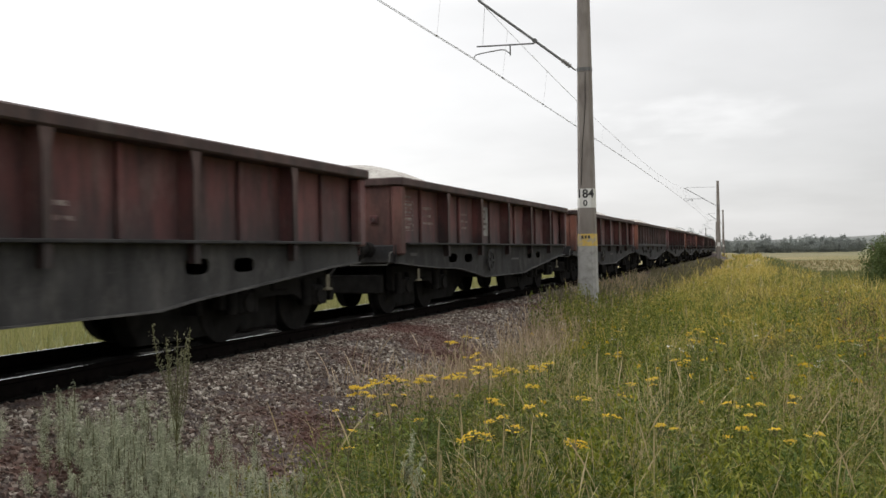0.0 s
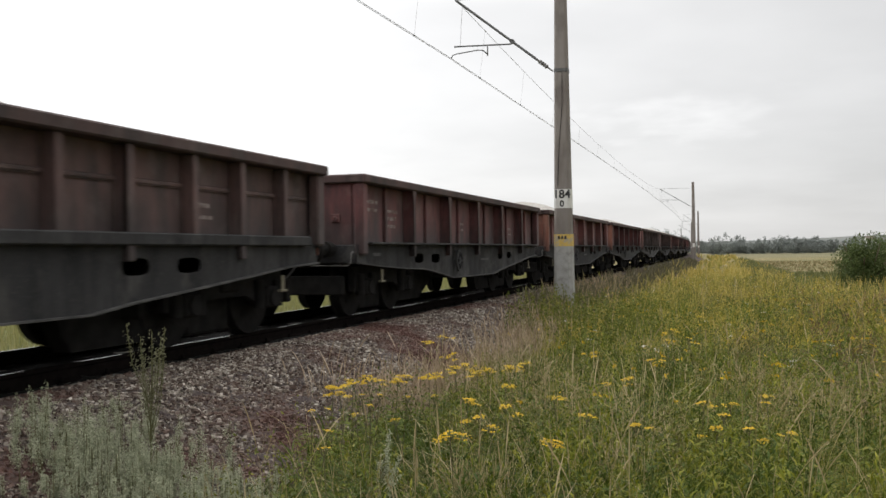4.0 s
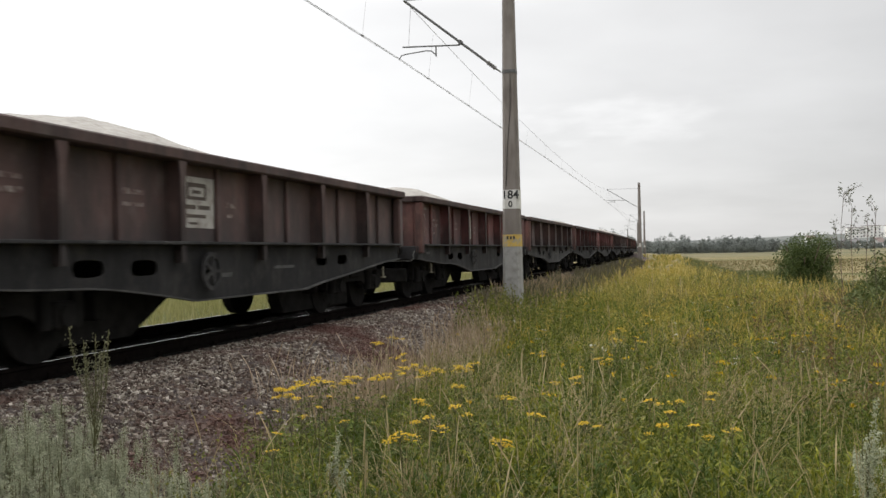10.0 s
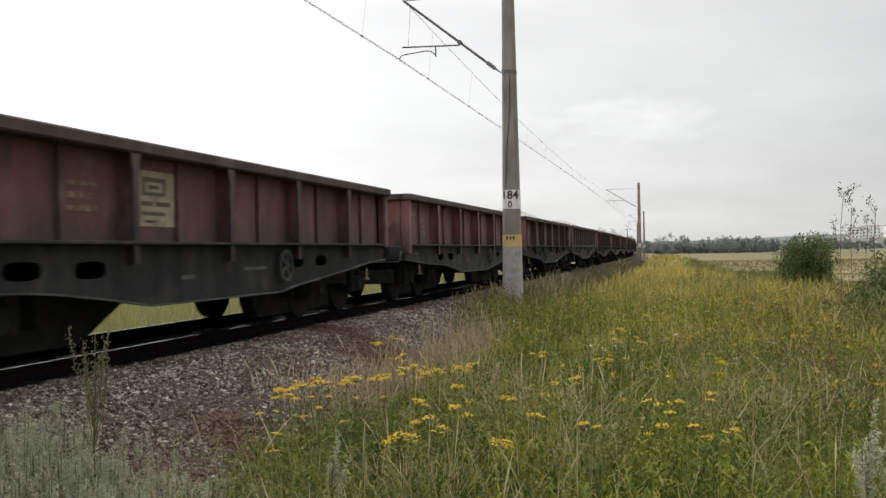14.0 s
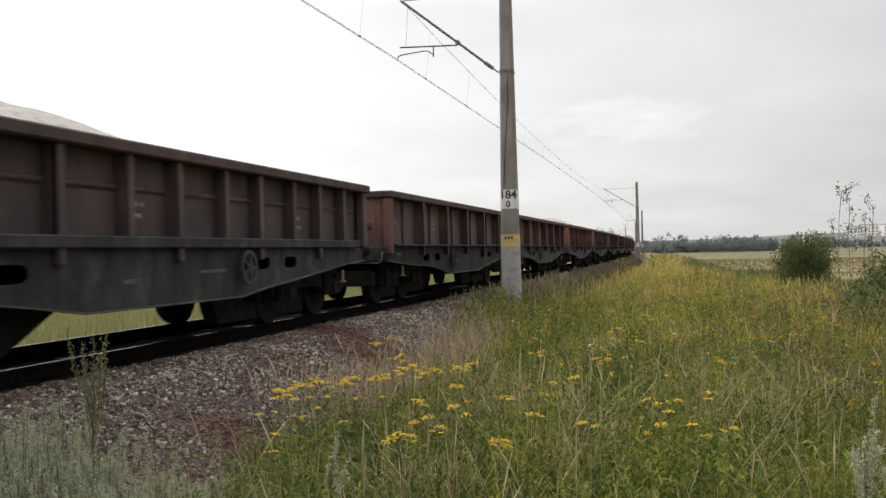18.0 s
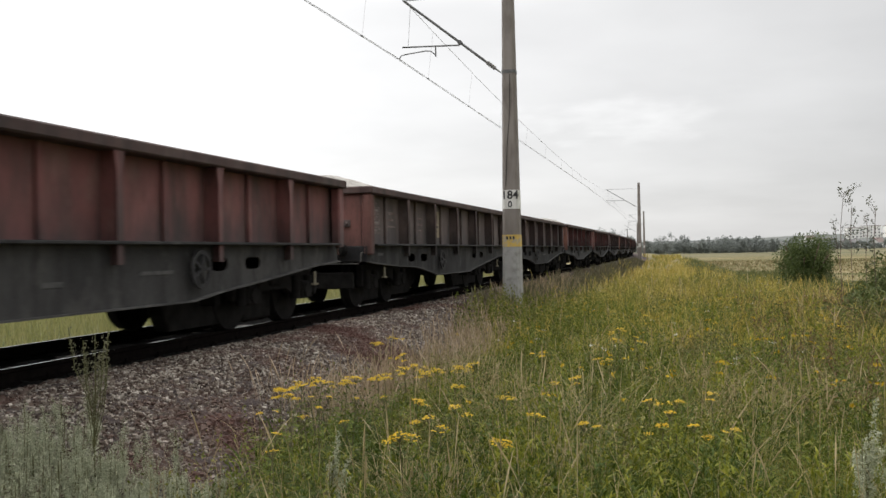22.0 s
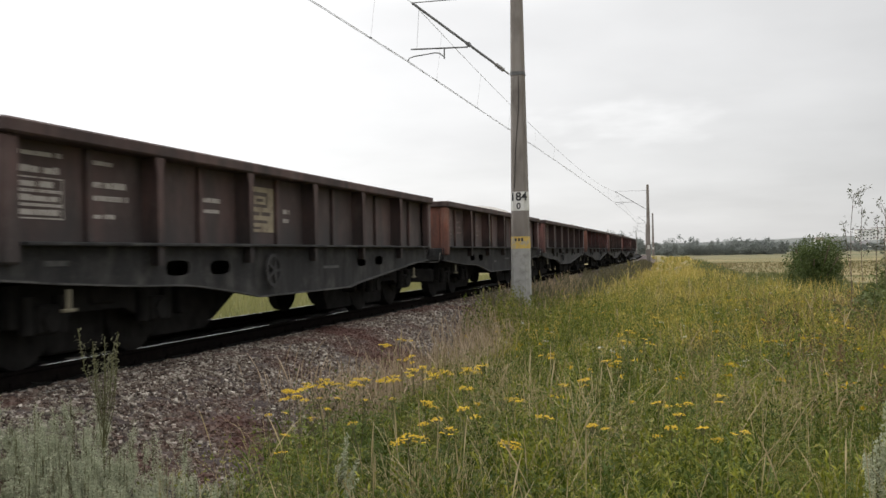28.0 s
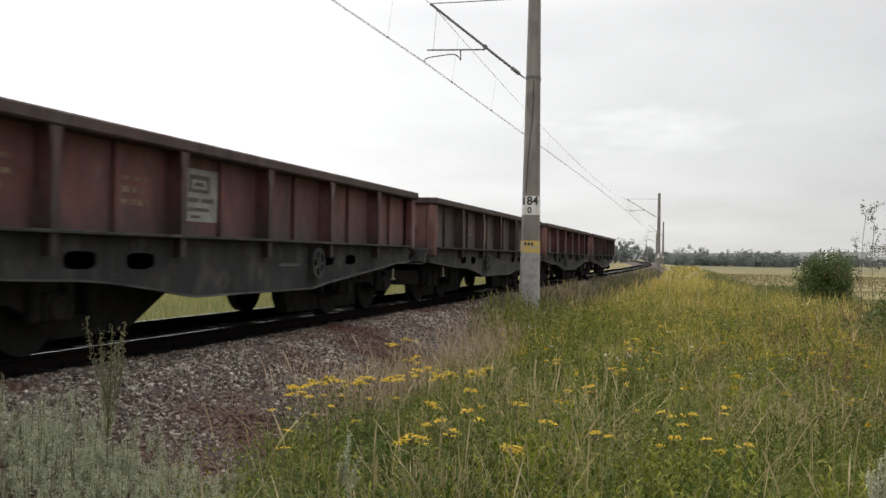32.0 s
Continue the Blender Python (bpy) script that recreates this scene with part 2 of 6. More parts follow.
HANDLE = material("worn_pale_handrail", ((0.09, 0.088, 0.082), (0.15, 0.145, 0.135)), 0.6, 0, 9, 0)
PANEL_WHITE = material("dusty_white_panel_paint", ((0.34, 0.325, 0.30), (0.46, 0.44, 0.41)), 0.8, 0, 6, 0.1, 40, stain=(0.20, 0.17, 0.15), stain_scale=5)
BOLD_WHITE = material("fresh_white_lettering", ((0.34, 0.31, 0.28), (0.46, 0.43, 0.40)), 0.8, 0, 9, 0.1, 40, stain=(0.12, 0.09, 0.08), stain_scale=9)
UMBEL = material("white_umbels", ((0.55, 0.54, 0.48), (0.72, 0.71, 0.66)), 0.8, 0, 3, 0)
CREAM = material("cream_panel_paint", ((0.24, 0.20, 0.14), (0.33, 0.28, 0.20)), 0.8, 0, 6, 0.1, 40, stain=(0.13, 0.095, 0.075), stain_scale=5)
GREY_PANEL = material("pale_grey_panel_paint", ((0.19, 0.185, 0.175), (0.27, 0.265, 0.25)), 0.8, 0, 6, 0.1, 40, stain=(0.16, 0.14, 0.13), stain_scale=4)
BLACK = material("black_lettering", ((0.02, 0.02, 0.02), (0.04, 0.04, 0.04)), 0.7, 0, 20, 0.0)
STONE_LOAD = material("crushed_stone_load", ((0.26, 0.24, 0.22), (0.36, 0.34, 0.31), (0.44, 0.42, 0.39)), 0.95, 0, 14, 0.8, 22, relief=0.05)
CONCRETE = material("weathered_concrete", ((0.148, 0.1295, 0.116), (0.1998, 0.1776, 0.16), (0.2442, 0.222, 0.208)), 0.9, 0, 3, 0.35, 45, stain=(0.111, 0.0962, 0.088), stain_scale=2.5, stretch=(1, 1, 0.3))
LIME = material("flaking_limewash", ((0.25, 0.245, 0.235), (0.33, 0.325, 0.312)), 0.9, 0, 5, 0.3, 45, stain=(0.165, 0.16, 0.15), stain_scale=6, stain_cut=(0.50, 0.74))
PLATE_WHITE = material("chipped_white_paint", ((0.50, 0.49, 0.46), (0.64, 0.63, 0.60)), 0.8, 0, 6, 0.1, 50, stain=(0.34, 0.30, 0.25), stain_scale=7, stain_cut=(0.6, 0.72))
PLATE_YELLOW = material("chipped_yellow_paint", ((0.44, 0.30, 0.07), (0.56, 0.39, 0.10)), 0.8, 0, 6, 0.1, 50, stain=(0.34, 0.30, 0.22), stain_scale=8, stain_cut=(0.48, 0.62))
GALV = material("dull_galvanised_steel", ((0.10, 0.10, 0.10), (0.15, 0.15, 0.15)), 0.6, 0.5, 10, 0.1, 40)
WIRE = material("weathered_copper_wire", ((0.24, 0.24, 0.245), (0.32, 0.32, 0.32)), 0.7, 0.0, 10, 0)
PORCELAIN = material("brown_insulator_glaze", ((0.10, 0.09, 0.085), (0.16, 0.15, 0.14)), 0.3, 0, 10, 0)
BALLAST = material("ballast_bed", ((0.022, 0.016, 0.015), (0.055, 0.041, 0.037), (0.100, 0.084, 0.075)), 0.95, 0, 22, 0.9, 30, stain=(0.10, 0.05, 0.04), stain_scale=0.42, relief=0.04)
STONES = material("ballast_stones", ((0.040, 0.028, 0.023), (0.095, 0.067, 0.053), (0.152, 0.122, 0.098), (0.244, 0.216, 0.180), (0.48, 0.44, 0.38)), 0.9, 0, 0.42, 0.3, 60, island=0.7, ends=(0.12, 0.88), stain=(0.092, 0.048, 0.038), stain_scale=0.42, stain_cut=(0.47, 0.60))
# oily stone, with the shade under the wagons painted into its black
OILY_SHADE = material("oil_and_shade_black_ballast", ((0.007, 0.0068, 0.0066), (0.016, 0.0150, 0.0140)), 0.9, 0, 20, 0.9, 30, relief=0.04, spec=0.05)
SLEEPER = material("sleeper_concrete", ((0.13, 0.12, 0.11), (0.20, 0.19, 0.17)), 0.9, 0, 8, 0.3, 40)


def leafy(name, ramp, scale=0.35, island=0.55, rough=0.6, through=0.3, ends=(0.05, 0.95)):
    """Leaves and blades: coloured by place and by island, and letting some light through."""
    m = material(name, ramp, rough, 0, scale, 0, island=island, spec=0.2, ends=ends)
    nt = m.node_tree
    b, out = nt.nodes["Principled BSDF"], nt.nodes["Material Output"]
    t, x = nt.nodes.new("ShaderNodeBsdfTranslucent"), nt.nodes.new("ShaderNodeMixShader")
    nt.links.new(b.inputs["Base Color"].links[0].from_socket, t.inputs[0])
    x.inputs[0].default_value = through
    nt.links.new(b.outputs[0], x.inputs[1]); nt.links.new(t.outputs[0], x.inputs[2])
    nt.links.new(x.outputs[0], out.inputs[0])
    return m


GRASS = leafy("meadow_grass", ((0.02062, 0.0368, 0.005057), (0.06371, 0.0961, 0.01012), (0.1312, 0.1655, 0.01922), (0.225, 0.222, 0.040), (0.36, 0.315, 0.105)), 0.8, 0.42, ends=(0.32, 0.70))
GRASS_MID = leafy("yellowing_grass", ((0.062, 0.080, 0.010), (0.180, 0.192, 0.022), (0.335, 0.305, 0.044), (0.51, 0.405, 0.085), (0.62, 0.48, 0.165)), 0.55, 0.42, ends=(0.29, 0.75))
BROWNING = leafy("browning_seed_leaves", ((0.11, 0.085, 0.04), (0.18, 0.14, 0.075), (0.26, 0.20, 0.12)), 0.6)
GRASS_FAR = leafy("ripening_grass", ((0.115, 0.130, 0.026), (0.290, 0.258, 0.060), (0.455, 0.350, 0.110), (0.58, 0.435, 0.17)), 0.30, 0.5, ends=(0.15, 0.85))
STRAW = leafy("dry_grass_stalks", ((0.23, 0.178, 0.095), (0.36, 0.283, 0.155), (0.48, 0.400, 0.245)), 0.5)
PINK_STRAW = leafy("reddish_dry_grass", ((0.20, 0.150, 0.090), (0.35, 0.265, 0.175), (0.50, 0.40, 0.29)), 0.5)
WEED = leafy("small_weed_leaves", ((0.03096, 0.04608, 0.0076), (0.09288, 0.1114, 0.01615), (0.1763, 0.1824, 0.0323), (0.2838, 0.2592, 0.0684)), 0.8, 0.42, ends=(0.22, 0.80))
HERB = leafy("dark_herb_leaves", ((0.0378, 0.062, 0.0084), (0.06696, 0.098, 0.0132), (0.1026, 0.135, 0.0204)), 0.6)
MUGWORT = leafy("grey_green_mugwort", ((0.22, 0.235, 0.15), (0.35, 0.365, 0.25), (0.48, 0.49, 0.36)), 0.8)
SEEDING = leafy("brown_green_seeding_mugwort", ((0.11, 0.11, 0.06), (0.17, 0.165, 0.10), (0.25, 0.24, 0.155)), 0.8)
FERNY = leafy("feathery_green_leaves", ((0.034, 0.056, 0.005), (0.070, 0.098, 0.008), (0.118, 0.142, 0.013), (0.180, 0.188, 0.026)), 0.7, 0.45, ends=(0.2, 0.8))
LUSH = leafy("lush_herb_leaves", ((0.085, 0.105, 0.009), (0.175, 0.188, 0.017), (0.29, 0.275, 0.036)), 0.9)
DEEP = leafy("deep_green_herb_leaves", ((0.026, 0.044, 0.005), (0.050, 0.076, 0.009), (0.090, 0.115, 0.016)), 0.9)
OLIVE = leafy("olive_seeding_herbs", ((0.075, 0.073, 0.020), (0.140, 0.127, 0.038), (0.220, 0.185, 0.070)), 0.9)
OCHRE = leafy("ochre_ripe_herbs", ((0.21, 0.170, 0.030), (0.36, 0.280, 0.055), (0.50, 0.38, 0.10)), 0.9)
DOCK = leafy("rusty_dock_seed", ((0.090, 0.055, 0.028), (0.150, 0.088, 0.045), (0.230, 0.140, 0.075)), 0.9)
TANSY = leafy("tansy_yellow", ((0.32, 0.200, 0.008), (0.45, 0.295, 0.012), (0.58, 0.405, 0.02)), 2.0, through=0.1)
STEM = leafy("green_brown_stems", ((0.075, 0.080, 0.030), (0.120, 0.110, 0.055)), 0.8, through=0.0)
BUSH = leafy("bush_leaves", ((0.036, 0.0552, 0.01512), (0.072, 0.09715, 0.02808), (0.126, 0.1524, 0.0486)), 0.9)
SAPLING = leafy("sapling_leaves", ((0.08, 0.088, 0.057), (0.136, 0.144, 0.095)), 0.9)
TWIG = material("brown_twigs", ((0.09, 0.06, 0.045), (0.15, 0.11, 0.085)), 0.9, 0, 20, 0)
# the haze of distance is painted into the next two colours
WOODS = leafy("haze_pale_foliage", ((0.185, 0.205, 0.195), (0.215, 0.233, 0.217), (0.25, 0.264, 0.242)), 0.05, through=0.5)
HILL = material("haze_grey_wooded_hills", ((0.1242, 0.1326, 0.1248), (0.1512, 0.1581, 0.1477), (0.1782, 0.1816, 0.1685)), 1.0, 0, 0.01, 0, spec=0.0)
WHITEWASH = material("white_render_walls", ((0.66, 0.65, 0.62), (0.78, 0.77, 0.74)), 0.9, 0, 0.5, 0)
ROOF_GREY = material("grey_roof_sheets", ((0.16, 0.15, 0.15), (0.24, 0.23, 0.22)), 0.8, 0, 0.6, 0)
ROOF_RED = material("clay_roof_tiles", ((0.19, 0.15, 0.135), (0.24, 0.19, 0.17)), 0.9, 0, 0.6, 0)
PANE = material("dark_window_glass", ((0.05, 0.055, 0.06), (0.08, 0.085, 0.09)), 0.15, 0, 1, 0, spec=0.5)


# ---- small mesh kit ----
def mesh(name, bm, mat=None):
    me = bpy.data.meshes.new(name)
    bmesh.ops.recalc_face_normals(bm, faces=bm.faces)
    bm.to_mesh(me)
    bm.free()
    if mat:
        me.materials.append(mat)
    return me


def fast_mesh(name, verts, faces, mat):
    """A mesh from arrays: verts (n, 3), and faces (m, 3) or (m, 4)."""
    me = bpy.data.meshes.new(name)
    faces = np.asarray(faces, np.int32)
    k = faces.shape[1]
    me.vertices.add(len(verts)); me.loops.add(faces.size); me.polygons.add(len(faces))
    me.vertices.foreach_set("co", np.asarray(verts, np.float32).ravel())
    me.loops.foreach_set("vertex_index", faces.ravel())
    me.polygons.foreach_set("loop_start", np.arange(0, faces.size, k, dtype=np.int32))
    me.polygons.foreach_set("use_smooth", np.zeros(len(faces), bool))
    me.update(calc_edges=True)
    me.materials.append(mat)
    return me


def box(bm, x0, x1, y0, y1, z0, z1, bevel=0.0):
    m = Matrix.Translation(((x0 + x1) / 2, (y0 + y1) / 2, (z0 + z1) / 2)) @ Matrix.Diagonal((x1 - x0, y1 - y0, z1 - z0, 1))
    r = bmesh.ops.create_cube(bm, size=1, matrix=m)
    if bevel:
        es = list({e for v in r["verts"] for e in v.link_edges})
        bmesh.ops.bevel(bm, geom=es, offset=bevel, segments=1, affect="EDGES")
    return bm


def rod(bm, a, b, r0, r1=None, seg=10, caps=True):
    a, b = Vector(a), Vector(b)
    m = Matrix.Translation((a + b) / 2) @ (b - a).to_track_quat("Z", "Y").to_matrix().to_4x4()
    bmesh.ops.create_cone(bm, cap_ends=caps, segments=seg, radius1=r0, radius2=r0 if r1 is None else r1, depth=(b - a).length, matrix=m)
    return bm


def strip_rods(bm, pts, r, seg=6):
    """A bent rod in one skin along the points."""
    pts = [Vector(p) for p in pts]
    prev = None
    up = Vector((0, 0, 1)) if abs((pts[-1] - pts[0]).normalized().z) < 0.9 else Vector((1, 0, 0))
    for i, p in enumerate(pts):
        d = (pts[min(i + 1, len(pts) - 1)] - pts[max(i - 1, 0)]).normalized()
        a = d.cross(up).normalized()
        c = a.cross(d)
        ring = [bm.verts.new(p + (a * math.cos(6.2832 * j / seg) + c * math.sin(6.2832 * j / seg)) * r) for j in range(seg)]
        if prev:
            for j in range(seg):
                bm.faces.new((prev[j], prev[(j + 1) % seg], ring[(j + 1) % seg], ring[j]))
        else:
            bm.faces.new(ring)
        prev = ring
    bm.faces.new(prev)
    return bm


def prism(bm, outline, holes, x0, x1):
    """A plate in the y-z plane from an outline with holes, from x0 to x1."""
    edges = []
    for loop in [outline, *holes]:
        vs = [bm.verts.new((x0, y, z)) for y, z in loop]
        edges += [bm.edges.new((vs[i], vs[(i + 1) % len(vs)])) for i in range(len(vs))]
    r = bmesh.ops.triangle_fill(bm, use_beauty=True, edges=edges)
    fs = [g for g in r["geom"] if isinstance(g, bmesh.types.BMFace)]
    e = bmesh.ops.extrude_face_region(bm, geom=fs)
    bmesh.ops.translate(bm, vec=(x1 - x0, 0, 0), verts=[g for g in e["geom"] if isinstance(g, bmesh.types.BMVert)])
    return bm


def part(name, bm, mat, parent, label=""):
    me = bm if isinstance(bm, bpy.types.Mesh) else mesh(name, bm, mat)
    ob = new(name, me)
    ob.parent = parent
    if label:
        ob["label"] = label
    return ob


def B():
    return bmesh.new()


# ---- the line of the track: straight, then a wide curve to the left ----
CURVE_START, CURVE = 35.6, 0.000377


def centre(y):
    e = min(max(y - CURVE_START, 0.0), 320.0)
    over = max(y - CURVE_START - 320.0, 0.0)
    return -0.5 * CURVE * e * e - CURVE * 320.0 * over, CURVE * e


def centre_np(y):
    e = np.clip(y - CURVE_START, 0, 320)
    return -0.5 * CURVE * e * e - CURVE * 320 * np.maximum(y - CURVE_START - 320, 0)


def smooth(a, b, v):
    t = np.clip((v - a) / (b - a), 0, 1)
    return t * t * (3 - 2 * t)


def ground_z(x, y):
    """Height of the ground: ballast shoulders, the bank on which the grass grows, then the lower fields."""
    x, y = np.asarray(x, float), np.asarray(y, float)
    u = x - centre_np(y)
    right = -0.24 - 0.50 * smooth(1.9, 3.5, u) + 0.14 * smooth(3.6, 7.0, u)
    far = smooth(32, 46, y)
    right = right - (1 - far) * 0.95 * smooth(9.5, 19.0, u) - far * 1.45 * smooth(7.2, 13.0, u)
    left = -0.24 - 0.46 * smooth(1.9, 3.4, -u) - 0.5 * smooth(6.0, 20.0, -u)
    g = np.where(u > 0, right, left)
    return g + 0.05 * np.sin(x * 0.9 + y * 0.31) * smooth(3.5, 6, np.abs(u)) * np.exp(-np.abs(u) / 40)


# ---- ground ----
def steps(*spans):
    out = []
    for a, b, d in spans:
        out += list(np.arange(a, b, d))
    return np.array(out + [spans[-1][1]])


def build_ground():
    us = steps((-4000, -400, 900), (-400, -40, 60), (-40, -6, 4), (-6, 14, 0.35), (14, 40, 3), (40, 400, 40), (400, 4000, 600))
    ys = steps((-4000, -400, 900), (-400, -40, 60), (-40, -6, 4), (-6, 40, 0.6), (40, 120, 4), (120, 480, 15), (480, 4000, 400))
    U, Y = np.meshgrid(us, ys)
    X = U + centre_np(Y)
    Z = ground_z(X, Y) - 0.02 - 0.22 * smooth(3.7, 2.9, np.abs(U))
    v = np.stack([X, Y, Z], -1).reshape(-1, 3)
    n, k = len(us), len(ys)
    i = (np.arange(k - 1)[:, None] * n + np.arange(n - 1)[None, :]).ravel()
    f = np.stack([i, i + 1, i + 1 + n, i + n], 1)
    m = bpy.data.materials.new("meadow_soil_and_fields")
    m.use_nodes = True
    nt = m.node_tree
    add, link = nt.nodes.new, nt.links.new
    b = nt.nodes["Principled BSDF"]
    b.inputs["Roughness"].default_value, b.inputs["Specular IOR Level"].default_value = 0.95, 0.1
    co = add("ShaderNodeTexCoord")
    sep = add("ShaderNodeSeparateXYZ")
    link(co.outputs["Object"], sep.inputs[0])

    def noise_of(scale, detail=5, stretch=None):
        t = add("ShaderNodeTexNoise")
        t.inputs["Scale"].default_value, t.inputs["Detail"].default_value = scale, detail
        src = co.outputs["Object"]
        if stretch:
            mp = add("ShaderNodeMapping")
            mp.inputs["Scale"].default_value = stretch
            link(src, mp.inputs[0])
            src = mp.outputs[0]
        link(src, t.inputs["Vector"])
        return t.outputs[0]

    def ramp(v, cols, lo=0.3, hi=0.7):
        r = add("ShaderNodeValToRGB")
        for q, c in enumerate(cols):
            e = r.color_ramp.elements[q] if q < 2 else r.color_ramp.elements.new(1)
            e.position, e.color = lo + (hi - lo) * q / (len(cols) - 1), (*c, 1)
        link(v, r.inputs[0])
        return r.outputs[0]

    def span(v, a, c):
        r = add("ShaderNodeMapRange")
        r.inputs[1].default_value, r.inputs[2].default_value = a, c
        link(v, r.inputs[0])
        return r.outputs[0]

    def mix(k2, a, c):
        x = add("ShaderNodeMix")
        x.data_type = "RGBA"
        link(k2, x.inputs[0]); link(a, x.inputs[6]); link(c, x.inputs[7])
        return x.outputs[2]

    meadow = ramp(noise_of(7.0, 9), ((0.035, 0.045, 0.015), (0.075, 0.085, 0.028), (0.14, 0.125, 0.055)))
    stubble = ramp(noise_of(0.11, 8, (0.07, 1.0, 1)), ((0.075, 0.080, 0.028), (0.17, 0.142, 0.066), (0.25, 0.20, 0.110), (0.12, 0.108, 0.047), (0.23, 0.185, 0.10), (0.065, 0.072, 0.026)), 0.38, 0.62)
    far = ramp(noise_of(0.012, 4, (0.4, 2.0, 1)), ((0.085, 0.088, 0.045), (0.185, 0.160, 0.098), (0.10, 0.10, 0.052), (0.20, 0.172, 0.105)))
    wider = add("ShaderNodeMath")
    wider.operation = "MAXIMUM"
    link(span(sep.outputs[0], 17, 24), wider.inputs[0]); link(span(sep.outputs[1], 48, 75), wider.inputs[1])
    col = mix(wider.outputs[0], meadow, stubble)
    col = mix(span(sep.outputs[1], 260, 330), col, far)
    link(col, b.inputs["Base Color"])
    bp = add("ShaderNodeBump")
    bp.inputs["Strength"].default_value, bp.inputs["Distance"].default_value = 0.8, 0.06
    link(noise_of(12), bp.inputs["Height"]); link(bp.outputs[0], b.inputs["Normal"])
    ob = new("ground", fast_mesh("ground", v, f, m))
    for p in ob.data.polygons:
        p.use_smooth = True
    tagged(ob, "meadow bank and stubble fields beside the railway", "ground", kind="structure")


build_ground()


def build_ballast():
    prof = [(-3.4, -0.72), (-2.9, -0.55), (-2.0, -0.235), (-1.0, -0.20), (0, -0.20), (1.0, -0.17), (1.9, -0.20), (2.4, -0.38), (3.0, -0.60), (3.5, -0.75)]
    ys = steps((-120, -6, 6), (-6, 40, 0.25), (40, 380, 5))
    rng = np.random.default_rng(3)
    pu = np.interp(np.linspace(0, 9, 46), range(10), [q[0] for q in prof])
    pz = np.interp(np.linspace(0, 9, 46), range(10), [q[1] for q in prof])
    U, Y = np.meshgrid(pu, ys)
    Z = np.tile(pz, (len(ys), 1)) + rng.normal(0, 0.012, U.shape)
    Z[:, 0] = Z[:, -1] = -0.9
    X = U + centre_np(Y)
    n, k = len(pu), len(ys)
    i = (np.arange(k - 1)[:, None] * n + np.arange(n - 1)[None, :]).ravel()
    f = np.stack([i, i + 1, i + 1 + n, i + n], 1)
    ob = new("ballast_bed", fast_mesh("ballast_bed", np.stack([X, Y, Z], -1).reshape(-1, 3), f, BALLAST))
    tagged(ob, "bed of reddish grey crushed stone under the track", "ballast", kind="structure")
    # dark strip between and beside the rails: oil stains plus painted shade
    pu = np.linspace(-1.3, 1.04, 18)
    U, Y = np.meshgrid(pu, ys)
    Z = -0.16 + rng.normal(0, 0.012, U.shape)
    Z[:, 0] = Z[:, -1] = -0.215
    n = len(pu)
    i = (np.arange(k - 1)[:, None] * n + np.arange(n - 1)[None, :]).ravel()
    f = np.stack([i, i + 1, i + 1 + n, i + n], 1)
    ob = new("track_bed", fast_mesh("track_bed", np.stack([U + centre_np(Y), Y, Z], -1).reshape(-1, 3), f, OILY_SHADE))
    tagged(ob, "stone between and beside the rails, black with oil and painted shade", "ballast", kind="structure")


build_ballast()


def stone_shapes(rng, count=10):
    shapes = []
    for _ in range(count):
        bm = B()
        bmesh.ops.create_cube(bm, size=1.25)
        bmesh.ops.triangulate(bm, faces=bm.faces)
        v = np.array([x.co for x in bm.verts])
        f = np.array([[x.index for x in q.verts] for q in bm.faces])
        bm.free()
        v = v * rng.uniform(0.62, 1.2, (len(v), 1)) * rng.uniform((0.8, 0.6, 0.45), (1.2, 0.95, 0.8)) + rng.normal(0, 0.12, v.shape)
        shapes.append((v, f))
    return shapes


def scatter_stones(name, xs, ys, zs, sizes, mat, seed):
    rng = np.random.default_rng(seed)
    shapes = stone_shapes(rng)
    V, F, base = [], [], 0
    kind = rng.integers(0, len(shapes), len(xs))
    for s, (v, f) in enumerate(shapes):
        sel = np.nonzero(kind == s)[0]
        a, t = rng.uniform(0, 6.28, len(sel)), rng.normal(0, 0.9, len(sel))
        ca, sa, ct, st = np.cos(a), np.sin(a), np.cos(t), np.sin(t)
        p = v[None] * sizes[sel][:, None, None]
        y1, z1 = p[..., 1] * ct[:, None] - p[..., 2] * st[:, None], p[..., 1] * st[:, None] + p[..., 2] * ct[:, None]
        x2, y2 = p[..., 0] * ca[:, None] - y1 * sa[:, None], p[..., 0] * sa[:, None] + y1 * ca[:, None]
        q = np.stack([x2 + xs[sel][:, None], y2 + ys[sel][:, None], z1 + zs[sel][:, None]], -1)
        V.append(q.reshape(-1, 3))
        F.append((f[None] + (base + np.arange(len(sel)) * len(v))[:, None, None]).reshape(-1, 3))
        base += len(sel) * len(v)
    return new(name, fast_mesh(name, np.concatenate(V), np.concatenate(F), mat))


